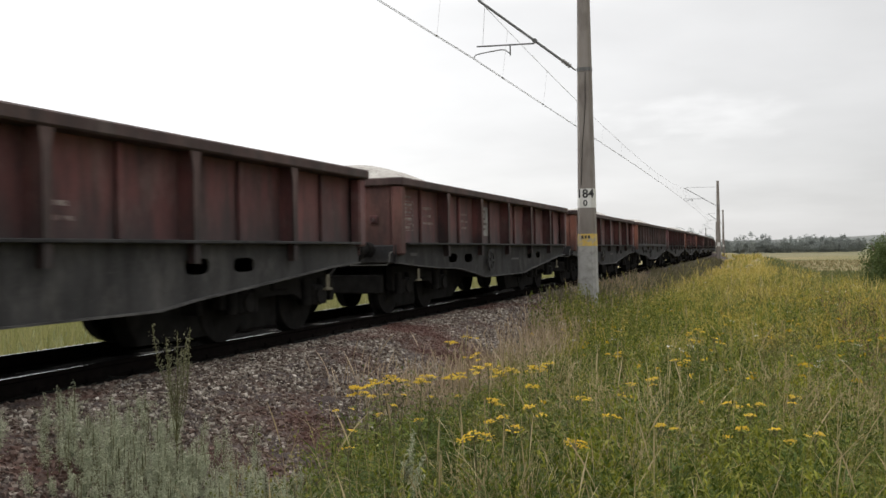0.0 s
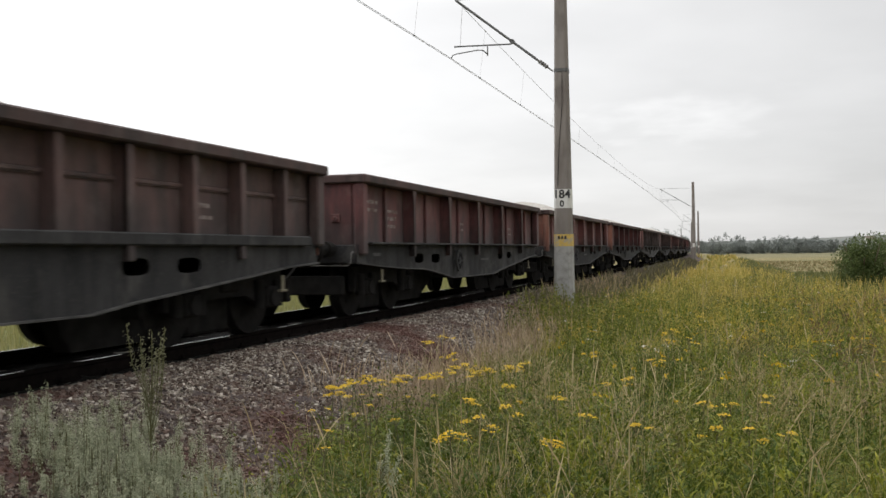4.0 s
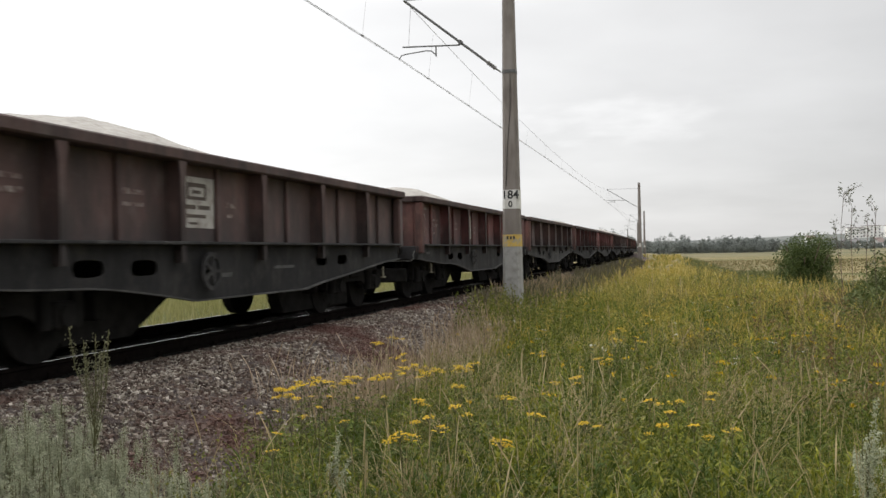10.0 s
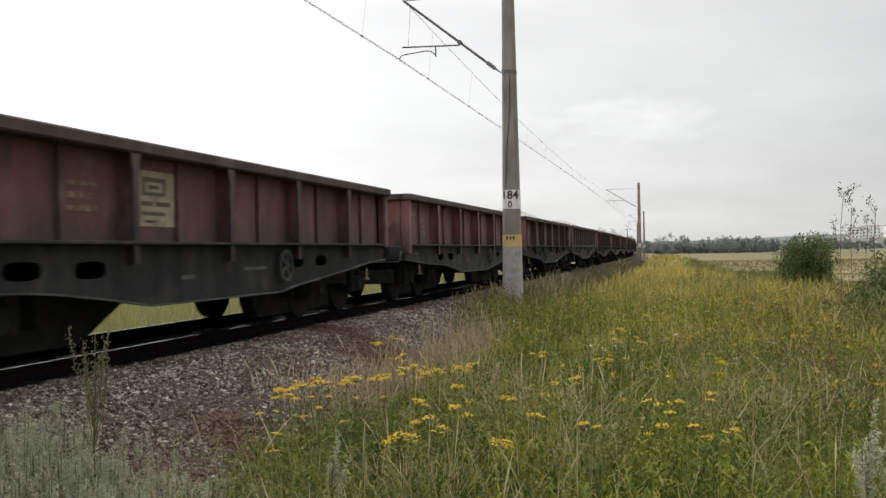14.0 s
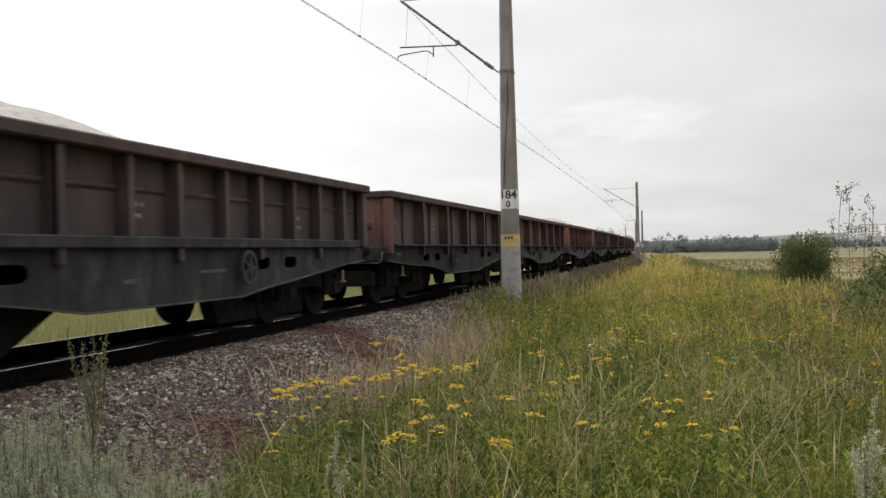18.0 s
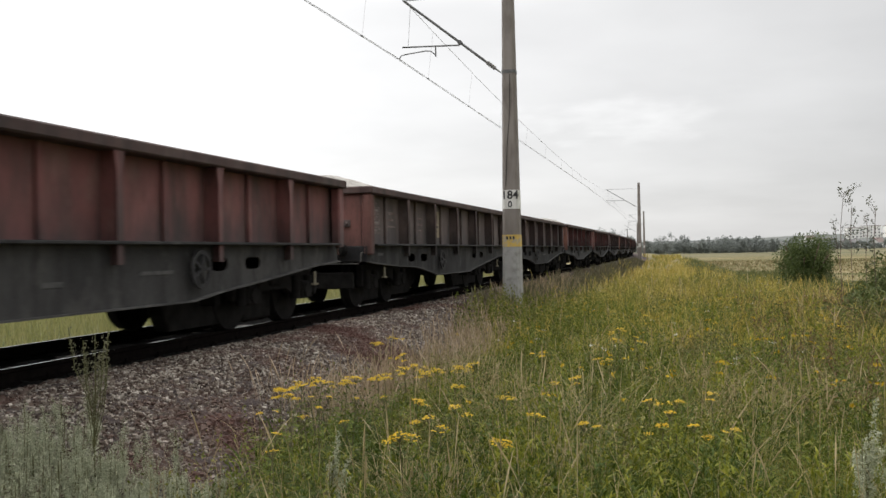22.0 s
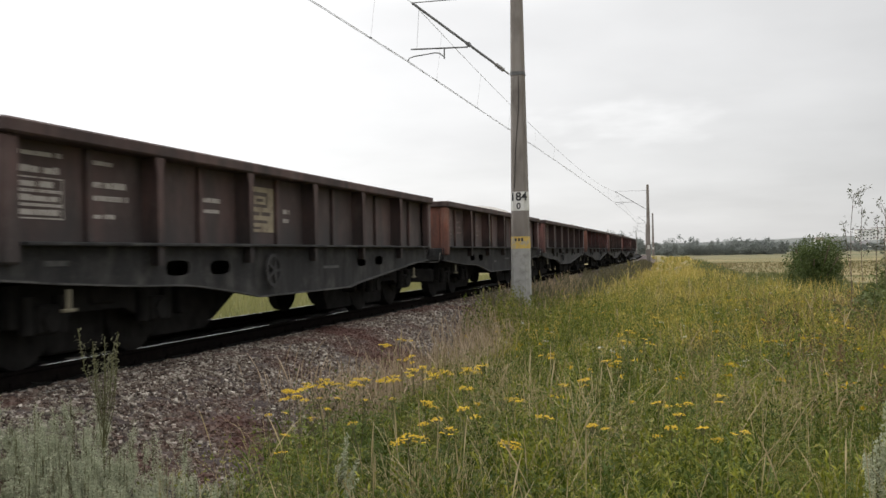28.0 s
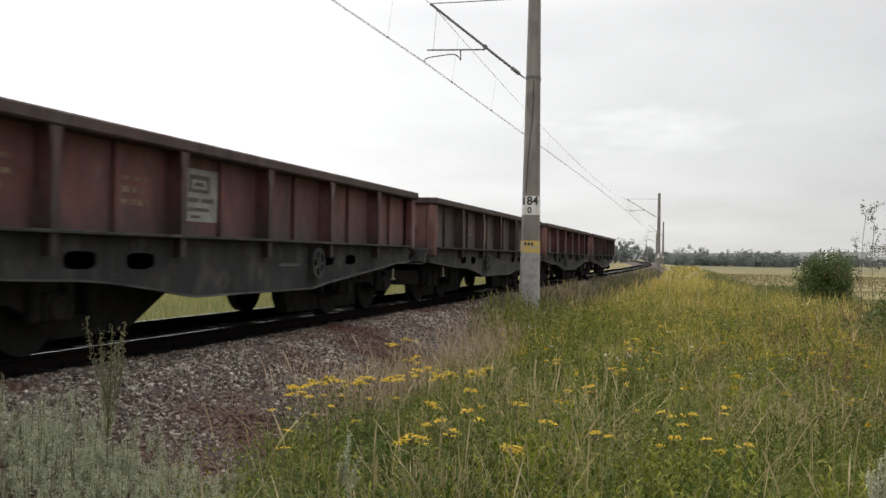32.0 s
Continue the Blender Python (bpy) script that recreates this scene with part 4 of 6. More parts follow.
def build_wagon(index, spec):
    paint, second, text, panel, end, tone = spec
    mat = PAINTS[paint]
    ends = (mat, END_PAINT, END_ORANGE)[tone]
    sill = 1 if index in BLACK_SILLS else 2 if index in GREY_SILLS else 0
    w = new("open_wagon")
    words = "%s open goods wagon heaped with crushed stone" % PAINT_WORDS[paint]
    if panel:
        words = "%s open goods wagon with a %s panel, heaped with stone" % (PAINT_WORDS[paint], panel)
    tagged(w, words, "goods wagon", "wagons of the train")
    for tag in ("near", "far"):
        part("side_wall", painted(("side_wall", tag), mat), None, w)
        part("top_rail", painted(("top_rail", tag), DUSTY), None, w)
        part("ledge", painted(("thick_ledge" if second else "ledge", tag), SOOT), None, w)
        part("side_sill", painted(("side_sill", tag), SILLS[sill]), None, w, ("grey sooty", "black sooty", "dusty grey")[sill] + " fish-belly sill with oval holes")
        part("sill_flange", painted(("sill_flange", tag), EDGE_HIGHLIGHT), None, w)
        if second:
            part("waist_rib", painted(("waist_rib", tag), mat), None, w)
            for y in POSTS + STIFF:
                post = part("side_post", painted(("channel_post", tag), mat), None, w)
                post.location.y = y
                if y in POSTS:
                    part("post_flange", painted(("long_post", tag), mat), None, post)
        else:
            for y in POSTS:
                post = part("side_post", painted(("post", tag), mat if paint == 2 else FLANGE), None, w)
                post.location.y = y
                part("post_web", painted(("post_web", tag), mat), None, post)
            for y in STIFF:
                part("stiffener", painted(("stiffener", tag), mat), None, w).location.y = y
        for y in (-5.42, 5.25):
            part("step_bracket", painted(("bracket", tag), STEP_WHITE), None, w, "pale step bracket").location.y = y
        part("brake_handwheel", painted(("handwheel", tag), SOOT), None, w).location = (0, 1.75, 0.85) if index in WHEEL_BEHIND else (0, -1.28, 0.82)
    for e, tag in ((-1, "front"), (1, "rear")):
        part("end_wall", painted(("end_wall", tag), ends), None, w)
        part("end_top_rail", painted(("end_top_rail", tag), DUSTY), None, w)
        part("lamp_hook", painted(("end_hook", tag), mat), None, w)
        for x in (-0.42, 0.42):
            part("end_post", painted(("end_post", tag), END_POST), None, w, "tan stanchion on the end wall, painted pale as if lit").location.x = x
        for x in (-1.34, 1.34):
            part("corner_post", painted(("corner_post", tag), ends if e < 0 else mat), None, w).location.x = x
        part("headstock", painted(("headstock", tag), SOOT), None, w)
        for x in (-0.875, 0.875):
            part("buffer", painted(("buffer", tag), IRON), None, w).location.x = x
        part("coupling", painted(("coupling", tag), IRON), None, w)
        part("brake_hose", painted(("brake_hose", tag), IRON), None, w)
        if e < 0:
            part("shunter_handle", painted(("shunter_handle", tag), HANDLE), None, w, "pale worn handrail below the buffer")
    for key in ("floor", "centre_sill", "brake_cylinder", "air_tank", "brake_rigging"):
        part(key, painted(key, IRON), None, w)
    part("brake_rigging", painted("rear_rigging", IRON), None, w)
    load = part("load", heap(100 + index, MOUNDS.get(index, [])), None, w, "heaped pale crushed stone")
    load["kind"] = "stuff"
    if text:
        for me in LETTERS[text]:
            part(me.name.split(".")[0], me, None, w, "worn white lettering")
    if panel:
        p = part("notice_panel", PANELS[panel], None, w, panel + " painted panel")
        p.location.y = 0.1
        for me in MARKS:
            part("panel_marking", me, None, p)
    if end:
        for me in END_LINES:
            part("end_lettering", me, None, w, "pale worn end lettering")
    for j, me in enumerate(SILL_LETTERS):
        if (index + j) % 3:
            part("sill_lettering", me, None, w)
    for y in (-4.5, 4.5):
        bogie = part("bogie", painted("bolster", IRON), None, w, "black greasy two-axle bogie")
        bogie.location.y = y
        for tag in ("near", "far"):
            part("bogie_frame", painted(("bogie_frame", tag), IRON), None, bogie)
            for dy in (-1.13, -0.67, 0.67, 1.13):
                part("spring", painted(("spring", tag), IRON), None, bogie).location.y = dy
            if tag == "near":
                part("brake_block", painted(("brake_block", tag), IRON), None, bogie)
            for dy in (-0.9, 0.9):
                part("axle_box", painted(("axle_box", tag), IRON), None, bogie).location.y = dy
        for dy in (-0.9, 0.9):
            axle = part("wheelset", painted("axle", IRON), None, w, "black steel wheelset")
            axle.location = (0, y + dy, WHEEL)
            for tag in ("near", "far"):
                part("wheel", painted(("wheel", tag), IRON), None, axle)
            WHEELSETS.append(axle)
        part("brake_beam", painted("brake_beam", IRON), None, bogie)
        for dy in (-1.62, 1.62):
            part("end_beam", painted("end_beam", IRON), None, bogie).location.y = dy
    return w


TRAIN = [build_wagon(i, s) for i, s in enumerate(WAGONS)]


def train_place(t):
    """Where the tail of the third wagon stands along the line at t seconds: about 10.7 to 11 metres a second."""
    return -8.498e-05 * t ** 3 - 1.7094e-03 * t ** 2 - 10.6734 * t + 12.22 + 0.07 * math.exp(-((t - 11) / 5) ** 2) + 0.08 * math.exp(-((t - 32) / 3) ** 2)


# ---- overhead line ----
POLE_AT, SPAN = 21.64, 75.58


def letters(text, size, mat):
    cu = bpy.data.curves.new("figure", "FONT")
    cu.body, cu.size, cu.extrude, cu.align_x, cu.offset = text, size, 0.001, "CENTER", 0.006
    ob = bpy.data.objects.new("figure", cu)
    me = bpy.data.meshes.new_from_object(ob)
    bpy.data.objects.remove(ob)
    me.materials.clear()
    me.materials.append(mat)
    return me


def pole_mesh(z0, z1, w0, w1, mat, d=0.0):
    """A stretch of the tapered square shaft with chamfered corners."""
    bm = B()
    ring = []
    for z, w in ((z0, w0), (z1, w1)):
        c = 0.16 * w
        h = w / 2 + d
        ring.append([bm.verts.new((x, y, z)) for x, y in ((-h + c, -h), (h - c, -h), (h, -h + c), (h, h - c), (h - c, h), (-h + c, h), (-h, h - c), (-h, -h + c))])
    for j in range(8):
        bm.faces.new((ring[0][j], ring[0][(j + 1) % 8], ring[1][(j + 1) % 8], ring[1][j]))
    bm.faces.new(ring[0]); bm.faces.new(ring[1])
    return mesh("shaft", bm, mat)


def shaft_width(z):
    return 0.45 - 0.205 * (z + 0.9) / 8.55


def build_pole(k):
    y = POLE_AT + k * SPAN
    x, a = centre(y)
    pole = new("catenary_pole")
    tagged(pole, "weathered concrete overhead line pole with limewashed foot" if k == 0 else "concrete overhead line pole with a cantilever arm", "line pole", "overhead line poles")
    pole.matrix_world = Matrix.Translation((x + 2.87 * math.cos(a), y + 2.87 * math.sin(a), 0)) @ Matrix.Rotation(a, 4, "Z")
    w = shaft_width
    part("shaft", pole_mesh(-0.95, 7.65, w(-0.95), w(7.65), CONCRETE), None, pole)
    if k != 0:
        part("number_plate", box(B(), -0.12, 0.12, -w(1.3) / 2 - 0.02, -w(1.3) / 2 - 0.002, 1.1, 1.5), PLATE_WHITE, pole, "small white plate")
    else:
        part("limewash", pole_mesh(-0.9, 1.12, w(-0.9), w(1.12), LIME, 0.003), None, pole, "flaking white limewash round the foot")
        yb = part("yellow_band", pole_mesh(1.09, 1.37, w(1.09), w(1.37), PLATE_YELLOW, 0.006), None, pole, "chipped yellow painted band")
        pl = part("number_plate", pole_mesh(1.97, 2.41, w(1.97), w(2.41), PLATE_WHITE, 0.006), None, pole, "white painted band with black figures")
        for text, size, z in (("184", 0.27, 2.205), ("0", 0.2, 2.01)):
            t = part("figure", letters(text, size, BLACK), None, pl, "black figures " + text)
            t.matrix_basis = pose(0, -w(2.2) / 2 - 0.009, z, 90, 0, 0)
        for j in range(3):
            part("figure_bar", box(B(), -0.10 + j * 0.075, -0.055 + j * 0.075, -w(1.2) / 2 - 0.012, -w(1.2) / 2 - 0.008, 1.26, 1.33), BLACK, yb)
        bm = B()
        strip_rods(bm, [(0.04, -w(5) / 2 - 0.006, 5.1), (0.03, -w(4.2) / 2 - 0.006, 4.3), (-0.05, -w(3.3) / 2 - 0.006, 3.4), (-0.09, -w(2.5) / 2 - 0.006, 2.5)], 0.006, 5)
        part("earth_wire", bm, IRON, pole)
    # the cantilever: tube, insulator, clamp, tie, registration tube and steady arm
    s = 1 if k % 2 == 0 else -1
    top = (-2.50 if s > 0 else -3.20, 0, 7.02)
    foot = (-w(5.18) / 2 - 0.05, 0, 5.18)
    d = Vector(top) - Vector(foot)
    on = lambda f: tuple(Vector(foot) + d * f)
    bm = pole_mesh(5.13, 5.21, w(5.13) + 0.02, w(5.21) + 0.02, GALV)
    part("clamp", bm, None, pole)
    bm = B()
    rod(bm, on(0), on(0.05), 0.018, seg=8)
    for j in range(4):
        rod(bm, on(0.06 + j * 0.022), on(0.072 + j * 0.022), 0.055, 0.045, seg=12)
    rod(bm, on(0.05), on(0.17), 0.026, seg=8)
    part("insulator", bm, PORCELAIN, pole)
    part("cantilever_tube", rod(B(), on(0.16), on(1.02), 0.030, seg=10), GALV, pole)
    ty = on(0.42)
    part("tube_joint", rod(B(), (ty[0], -0.05, ty[2]), (ty[0], 0.05, ty[2]), 0.055, seg=10), GALV, pole)
    part("tie_rod", rod(B(), (top[0], 0, top[2] + 0.04), (-w(7) / 2, 0, 7.05), 0.012, seg=6), GALV, pole)
    reg0 = (ty[0] - 0.02, 0, ty[2] - 0.06)
    reg1 = (top[0] - 0.1, 0, 5.94)
    part("registration_tube", rod(B(), reg0, reg1, 0.019, seg=8), GALV, pole)
    part("hanger", strip_rods(B(), [(top[0] + 0.12, 0, 6.95), (top[0] + 0.05, 0, 5.96)], 0.004, 4), GALV, pole)
    dx = reg1[0] + 0.83
    part("drop_bracket", strip_rods(B(), [(dx, 0, 5.93), (dx, 0, 5.66)], 0.017, 8), GALV, pole)
    tip = -2.87 + (0.19 if s > 0 else -0.2)
    pts = [(dx, 0, 5.70), (dx - 0.12, 0, 5.80), (dx - 0.24, 0, 5.815), (tip + 0.16, 0, 5.765), (tip + 0.04, 0, 5.735), (tip, 0, 5.66)]
    part("steady_arm", strip_rods(B(), pts, 0.014, 8), GALV, pole)
    return pole


for k in range(-1, 5):
    build_pole(k)


def wire_points(lat0, z0, lat1, z1, sag, k, n=16):
    """Points of a wire over the span from pole k to pole k + 1."""
    out = []
    for j in range(n + 1):
        f = j / n
        y = POLE_AT + (k + f) * SPAN
        x, a = centre(y)
        u = lat0 + (lat1 - lat0) * f
        out.append((x + u * math.cos(a), y + u * math.sin(a), z0 + (z1 - z0) * f - 4 * sag * f * (1 - f)))
    return out


def build_wires():
    line = tagged(new("overhead_line"), "double contact wire hung by droppers from a messenger wire", "overhead wire")
    at = lambda k: 0.19 if k % 2 == 0 else -0.2
    top = lambda k: 0.36 if k % 2 == 0 else -0.34
    for k in range(-1, 4):
        for off in (-0.02, 0.02):
            bm = strip_rods(B(), wire_points(at(k) + off, 5.655, at(k + 1) + off, 5.655, 0.06, k), 0.0062, 5)
            part("contact_wire", bm, WIRE, line)
        mess = wire_points(top(k), 7.03, top(k + 1), 7.03, 0.95, k)
        part("messenger_wire", strip_rods(B(), mess, 0.0065, 5), WIRE, line)
        for j, f in enumerate((0.035, 0.10, 0.17, 0.25, 0.33, 0.42, 0.5, 0.58, 0.67, 0.75, 0.83, 0.90, 0.965)):
            (a,), (b,) = [[wire_points(l0, z0, l1, z0, s, k, 200)[round(f * 200)]] for l0, l1, z0, s in ((top(k), top(k + 1), 7.03, 0.95), (at(k), at(k + 1), 5.655, 0.06))]
            dr = part("dropper", rod(B(), a, b, 0.0025, seg=4), WIRE, line)
            part("dropper_clip", box(B(), b[0] - 0.026, b[0] + 0.026, b[1] - 0.012, b[1] + 0.012, b[2] - 0.010, b[2] + 0.018), GALV, dr)


build_wires()


# ---- plants ----
def ribbons(base, height, lean, width, profile, rng, bend=1.8, az=None):
    """Upright ribbons, one for each base point: profile gives the width along each from foot to tip."""
    n, k = len(base), len(profile)
    face = rng.uniform(0, 6.2832, n)
    if az is None:
        az = rng.uniform(0, 6.2832, n)
    d = np.stack([np.cos(az), np.sin(az), np.zeros(n)], 1)
    side = np.stack([np.cos(face), np.sin(face), np.zeros(n)], 1)
    V = np.empty((n, k, 2, 3))
    for j, w in enumerate(profile):
        f = j / (k - 1)
        c = base + d * (lean * height * f ** bend)[:, None]
        c[:, 2] += height * (f - 0.35 * lean * f ** 2)
        V[:, j, 0] = c - side * (width * w / 2)[:, None]
        V[:, j, 1] = c + side * (width * w / 2)[:, None]
    V = V.reshape(-1, 3)
    o = (np.arange(n) * k * 2)[:, None, None]
    q = np.array([[2 * j, 2 * j + 1, 2 * j + 3, 2 * j + 2] for j in range(k - 1)])[None]
    return V, (o + q).reshape(-1, 4)


def sheet_of(r0, r1, count, rng, a0=-42, a1=62, power=1.0):
    """Points round the viewer's stand between two distances, as (x, y), clear of the ballast."""
    r = r0 + (r1 - r0) * rng.uniform(0, 1, count) ** power
    a = np.radians(rng.uniform(a0, a1, count))
    x, y = EYE[0] - r * np.sin(a), r * np.cos(a)
    u = x - centre_np(y)
    edge = 3.42 + 0.75 * smooth(7.5, 4.5, y) * smooth(0.5, 3, y) - 0.8 * smooth(12, 24, y) + 0.16 * np.sin(y * 0.8) + 0.12 * np.sin(y * 2.1 + 1)
    keep = u > edge + rng.exponential(0.12, count) - 0.15
    return x[keep], y[keep], r[keep]


def clumpy(x, y, rng, scale=0.9, lo=0.3):
    """Thins points into tufts."""
    v = np.sin(x * 3.1 / scale + 1.7 * np.sin(y * 1.3 / scale)) * np.sin(y * 2.7 / scale + 1.9 * np.sin(x * 1.1 / scale))
    return rng.uniform(0, 1, len(x)) < lo + (1 - lo) * (0.5 + 0.5 * v)


def on_ground(x, y):
    return np.stack([x, y, ground_z(x, y) - 0.02], 1)


def stuff(name, V, F, mat, label, category):
    return tagged(new(name, fast_mesh(name, V, F, mat)), label, category, kind="stuff")


def join(*pairs):
    V, F, b = [], [], 0
    for v, f in pairs:
        V.append(v); F.append(f + b)
        b += len(v)
    return np.concatenate(V), np.concatenate(F)


BLADE = (1.0, 0.8, 0.06)
STALK = (0.5, 0.4, 0.35, 0.3, 1.0, 1.2, 0.15)


def leaf_quads(centres, size, rng, droop=0.0):
    """A small folded quad at each centre."""
    n = len(centres)
    a = rng.normal(0, 1, (n, 3))
    a[:, 2] -= droop
    a /= np.linalg.norm(a, axis=1)[:, None]
    b = np.cross(a, rng.normal(0, 1, (n, 3)))
    b /= np.linalg.norm(b, axis=1)[:, None]
    s = (size * rng.uniform(0.6, 1.3, n))[:, None]
    V = np.stack([centres - a * s, centres + b * s * 0.42, centres + a * s, centres - b * s * 0.42], 1).reshape(-1, 3)
    return V, np.arange(4 * n).reshape(-1, 4)


def ferny(base, height, rng, leaves, pairs, size):
    """Feathery plants: leaves that arch out from an upright stem, each cut into pairs of narrow leaflets."""
    n = len(base)
    f = rng.uniform(0.12, 0.98, (n, leaves))
    az, ln = rng.uniform(0, 6.2832, (n, leaves)), size * rng.uniform(0.6, 1.3, (n, leaves)) * (1.25 - 0.6 * f)
    lean = rng.normal(0, 0.12, (n, 2))
    o = np.stack([base[:, None, 0] + lean[:, None, 0] * f * height[:, None], base[:, None, 1] + lean[:, None, 1] * f * height[:, None], base[:, None, 2] + f * height[:, None]], -1)
    out = np.stack([np.cos(az), np.sin(az), np.zeros_like(az)], -1)
    side = np.stack([-np.sin(az), np.cos(az), np.zeros_like(az)], -1)
    rise = rng.uniform(0.3, 0.9, (n, leaves))
    quads = []
    for p in range(pairs):
        t = (p + 0.6) / pairs
        c = o + out * (ln * t)[..., None]
        c[..., 2] += ln * (rise * t - 0.75 * t * t)
        w = (ln * 0.42 * (1.0 - 0.65 * t))[..., None]
        for sgn in (-1, 1):
            d = side * sgn * 0.85 + out * 0.55 + rng.normal(0, 0.12, out.shape)
            across = out * (0.30 * sgn) + np.array((0.0, 0.0, 0.12))
            quads.append(np.stack([c, c + d * w * 0.55 + across * w * 0.6, c + d * w, c + d * w * 0.5 - across * w * 0.6], 2).reshape(-1, 3))
    V = np.concatenate(quads)
    return V, np.arange(len(V)).reshape(-1, 4)


def herb_clump(cx, cy, h, rng):
    """Upright stems that fan out from one root, set with narrow arching leaves."""
    big = 1.0 + cy / 30
    stems = int(rng.integers(10, 20))
    per = int(rng.integers(9, 13)) if cy < 16 else 7
    a, d = rng.uniform(0, 6.2832, stems), 0.13 * big * np.sqrt(rng.uniform(0, 1, stems))
    base = on_ground(cx + d * np.cos(a), cy + d * np.sin(a))
    hs, lean = h * rng.uniform(0.55, 1.12, stems), rng.uniform(0.05, 0.45, stems)
    f = np.sqrt(rng.uniform(0.04, 1, (stems, per)))
    P = np.repeat(base[:, None], per, 1)
    P[..., 0] += (lean * hs * np.cos(a))[:, None] * f ** 1.6
    P[..., 1] += (lean * hs * np.sin(a))[:, None] * f ** 1.6
    P[..., 2] += hs[:, None] * f
    m = stems * per
    ln = 0.085 * big ** 0.6 * rng.uniform(0.6, 1.3, m) * (1.15 - 0.55 * f.ravel())
    leaves = ribbons(P.reshape(-1, 3), ln * 0.8, rng.uniform(0.4, 1.5, m), 0.011 * big ** 0.7 * rng.uniform(0.6, 1.3, m), (0.35, 1.0, 0.7, 0.05), rng, 1.4)
    return join(leaves, ribbons(base, hs, lean, np.full(stems, 0.0035 * big), (1, 0.8, 0.4), rng, 1.6, a))


def tufts(sets, x, y, per, h0, h1, rad, w, rng):
    """Tufts of blades that spread outwards from each foot; tall and low patches alternate."""
    n = len(x)
    v = 0.5 + 0.32 * np.sin(x * 1.7 + 1.3 * np.sin(y * 0.9)) * np.sin(y * 1.4 + 1.1 * np.sin(x * 0.8)) + rng.normal(0, 0.24, n)
    top = h0 + (h1 - h0) * np.clip(v, 0.0, 1.15)
    size = rad * rng.uniform(0.5, 1.6, n)
    a = rng.uniform(0, 6.2832, (n, per))
    d = np.abs(rng.normal(0, 0.6, (n, per))) * size[:, None]
    bx, by = (x[:, None] + d * np.cos(a)).ravel(), (y[:, None] + d * np.sin(a)).ravel()
    m = n * per
    h = np.repeat(top, per) * (0.35 + 0.75 * rng.uniform(0, 1, m) ** 0.7)
    lean = 0.08 + 1.15 * rng.uniform(0, 1, m) ** 1.4
    wide = np.repeat(w * np.ones(n), per) * rng.uniform(0.5, 1.5, m)
    az = a.ravel() + rng.normal(0, 0.6, m)
    sets.append(ribbons(on_ground(bx, by), h, lean, wide, (1.0, 0.85, 0.6, 0.05) if per > 30 else (1.0, 0.8, 0.05), rng, 2.0, az))


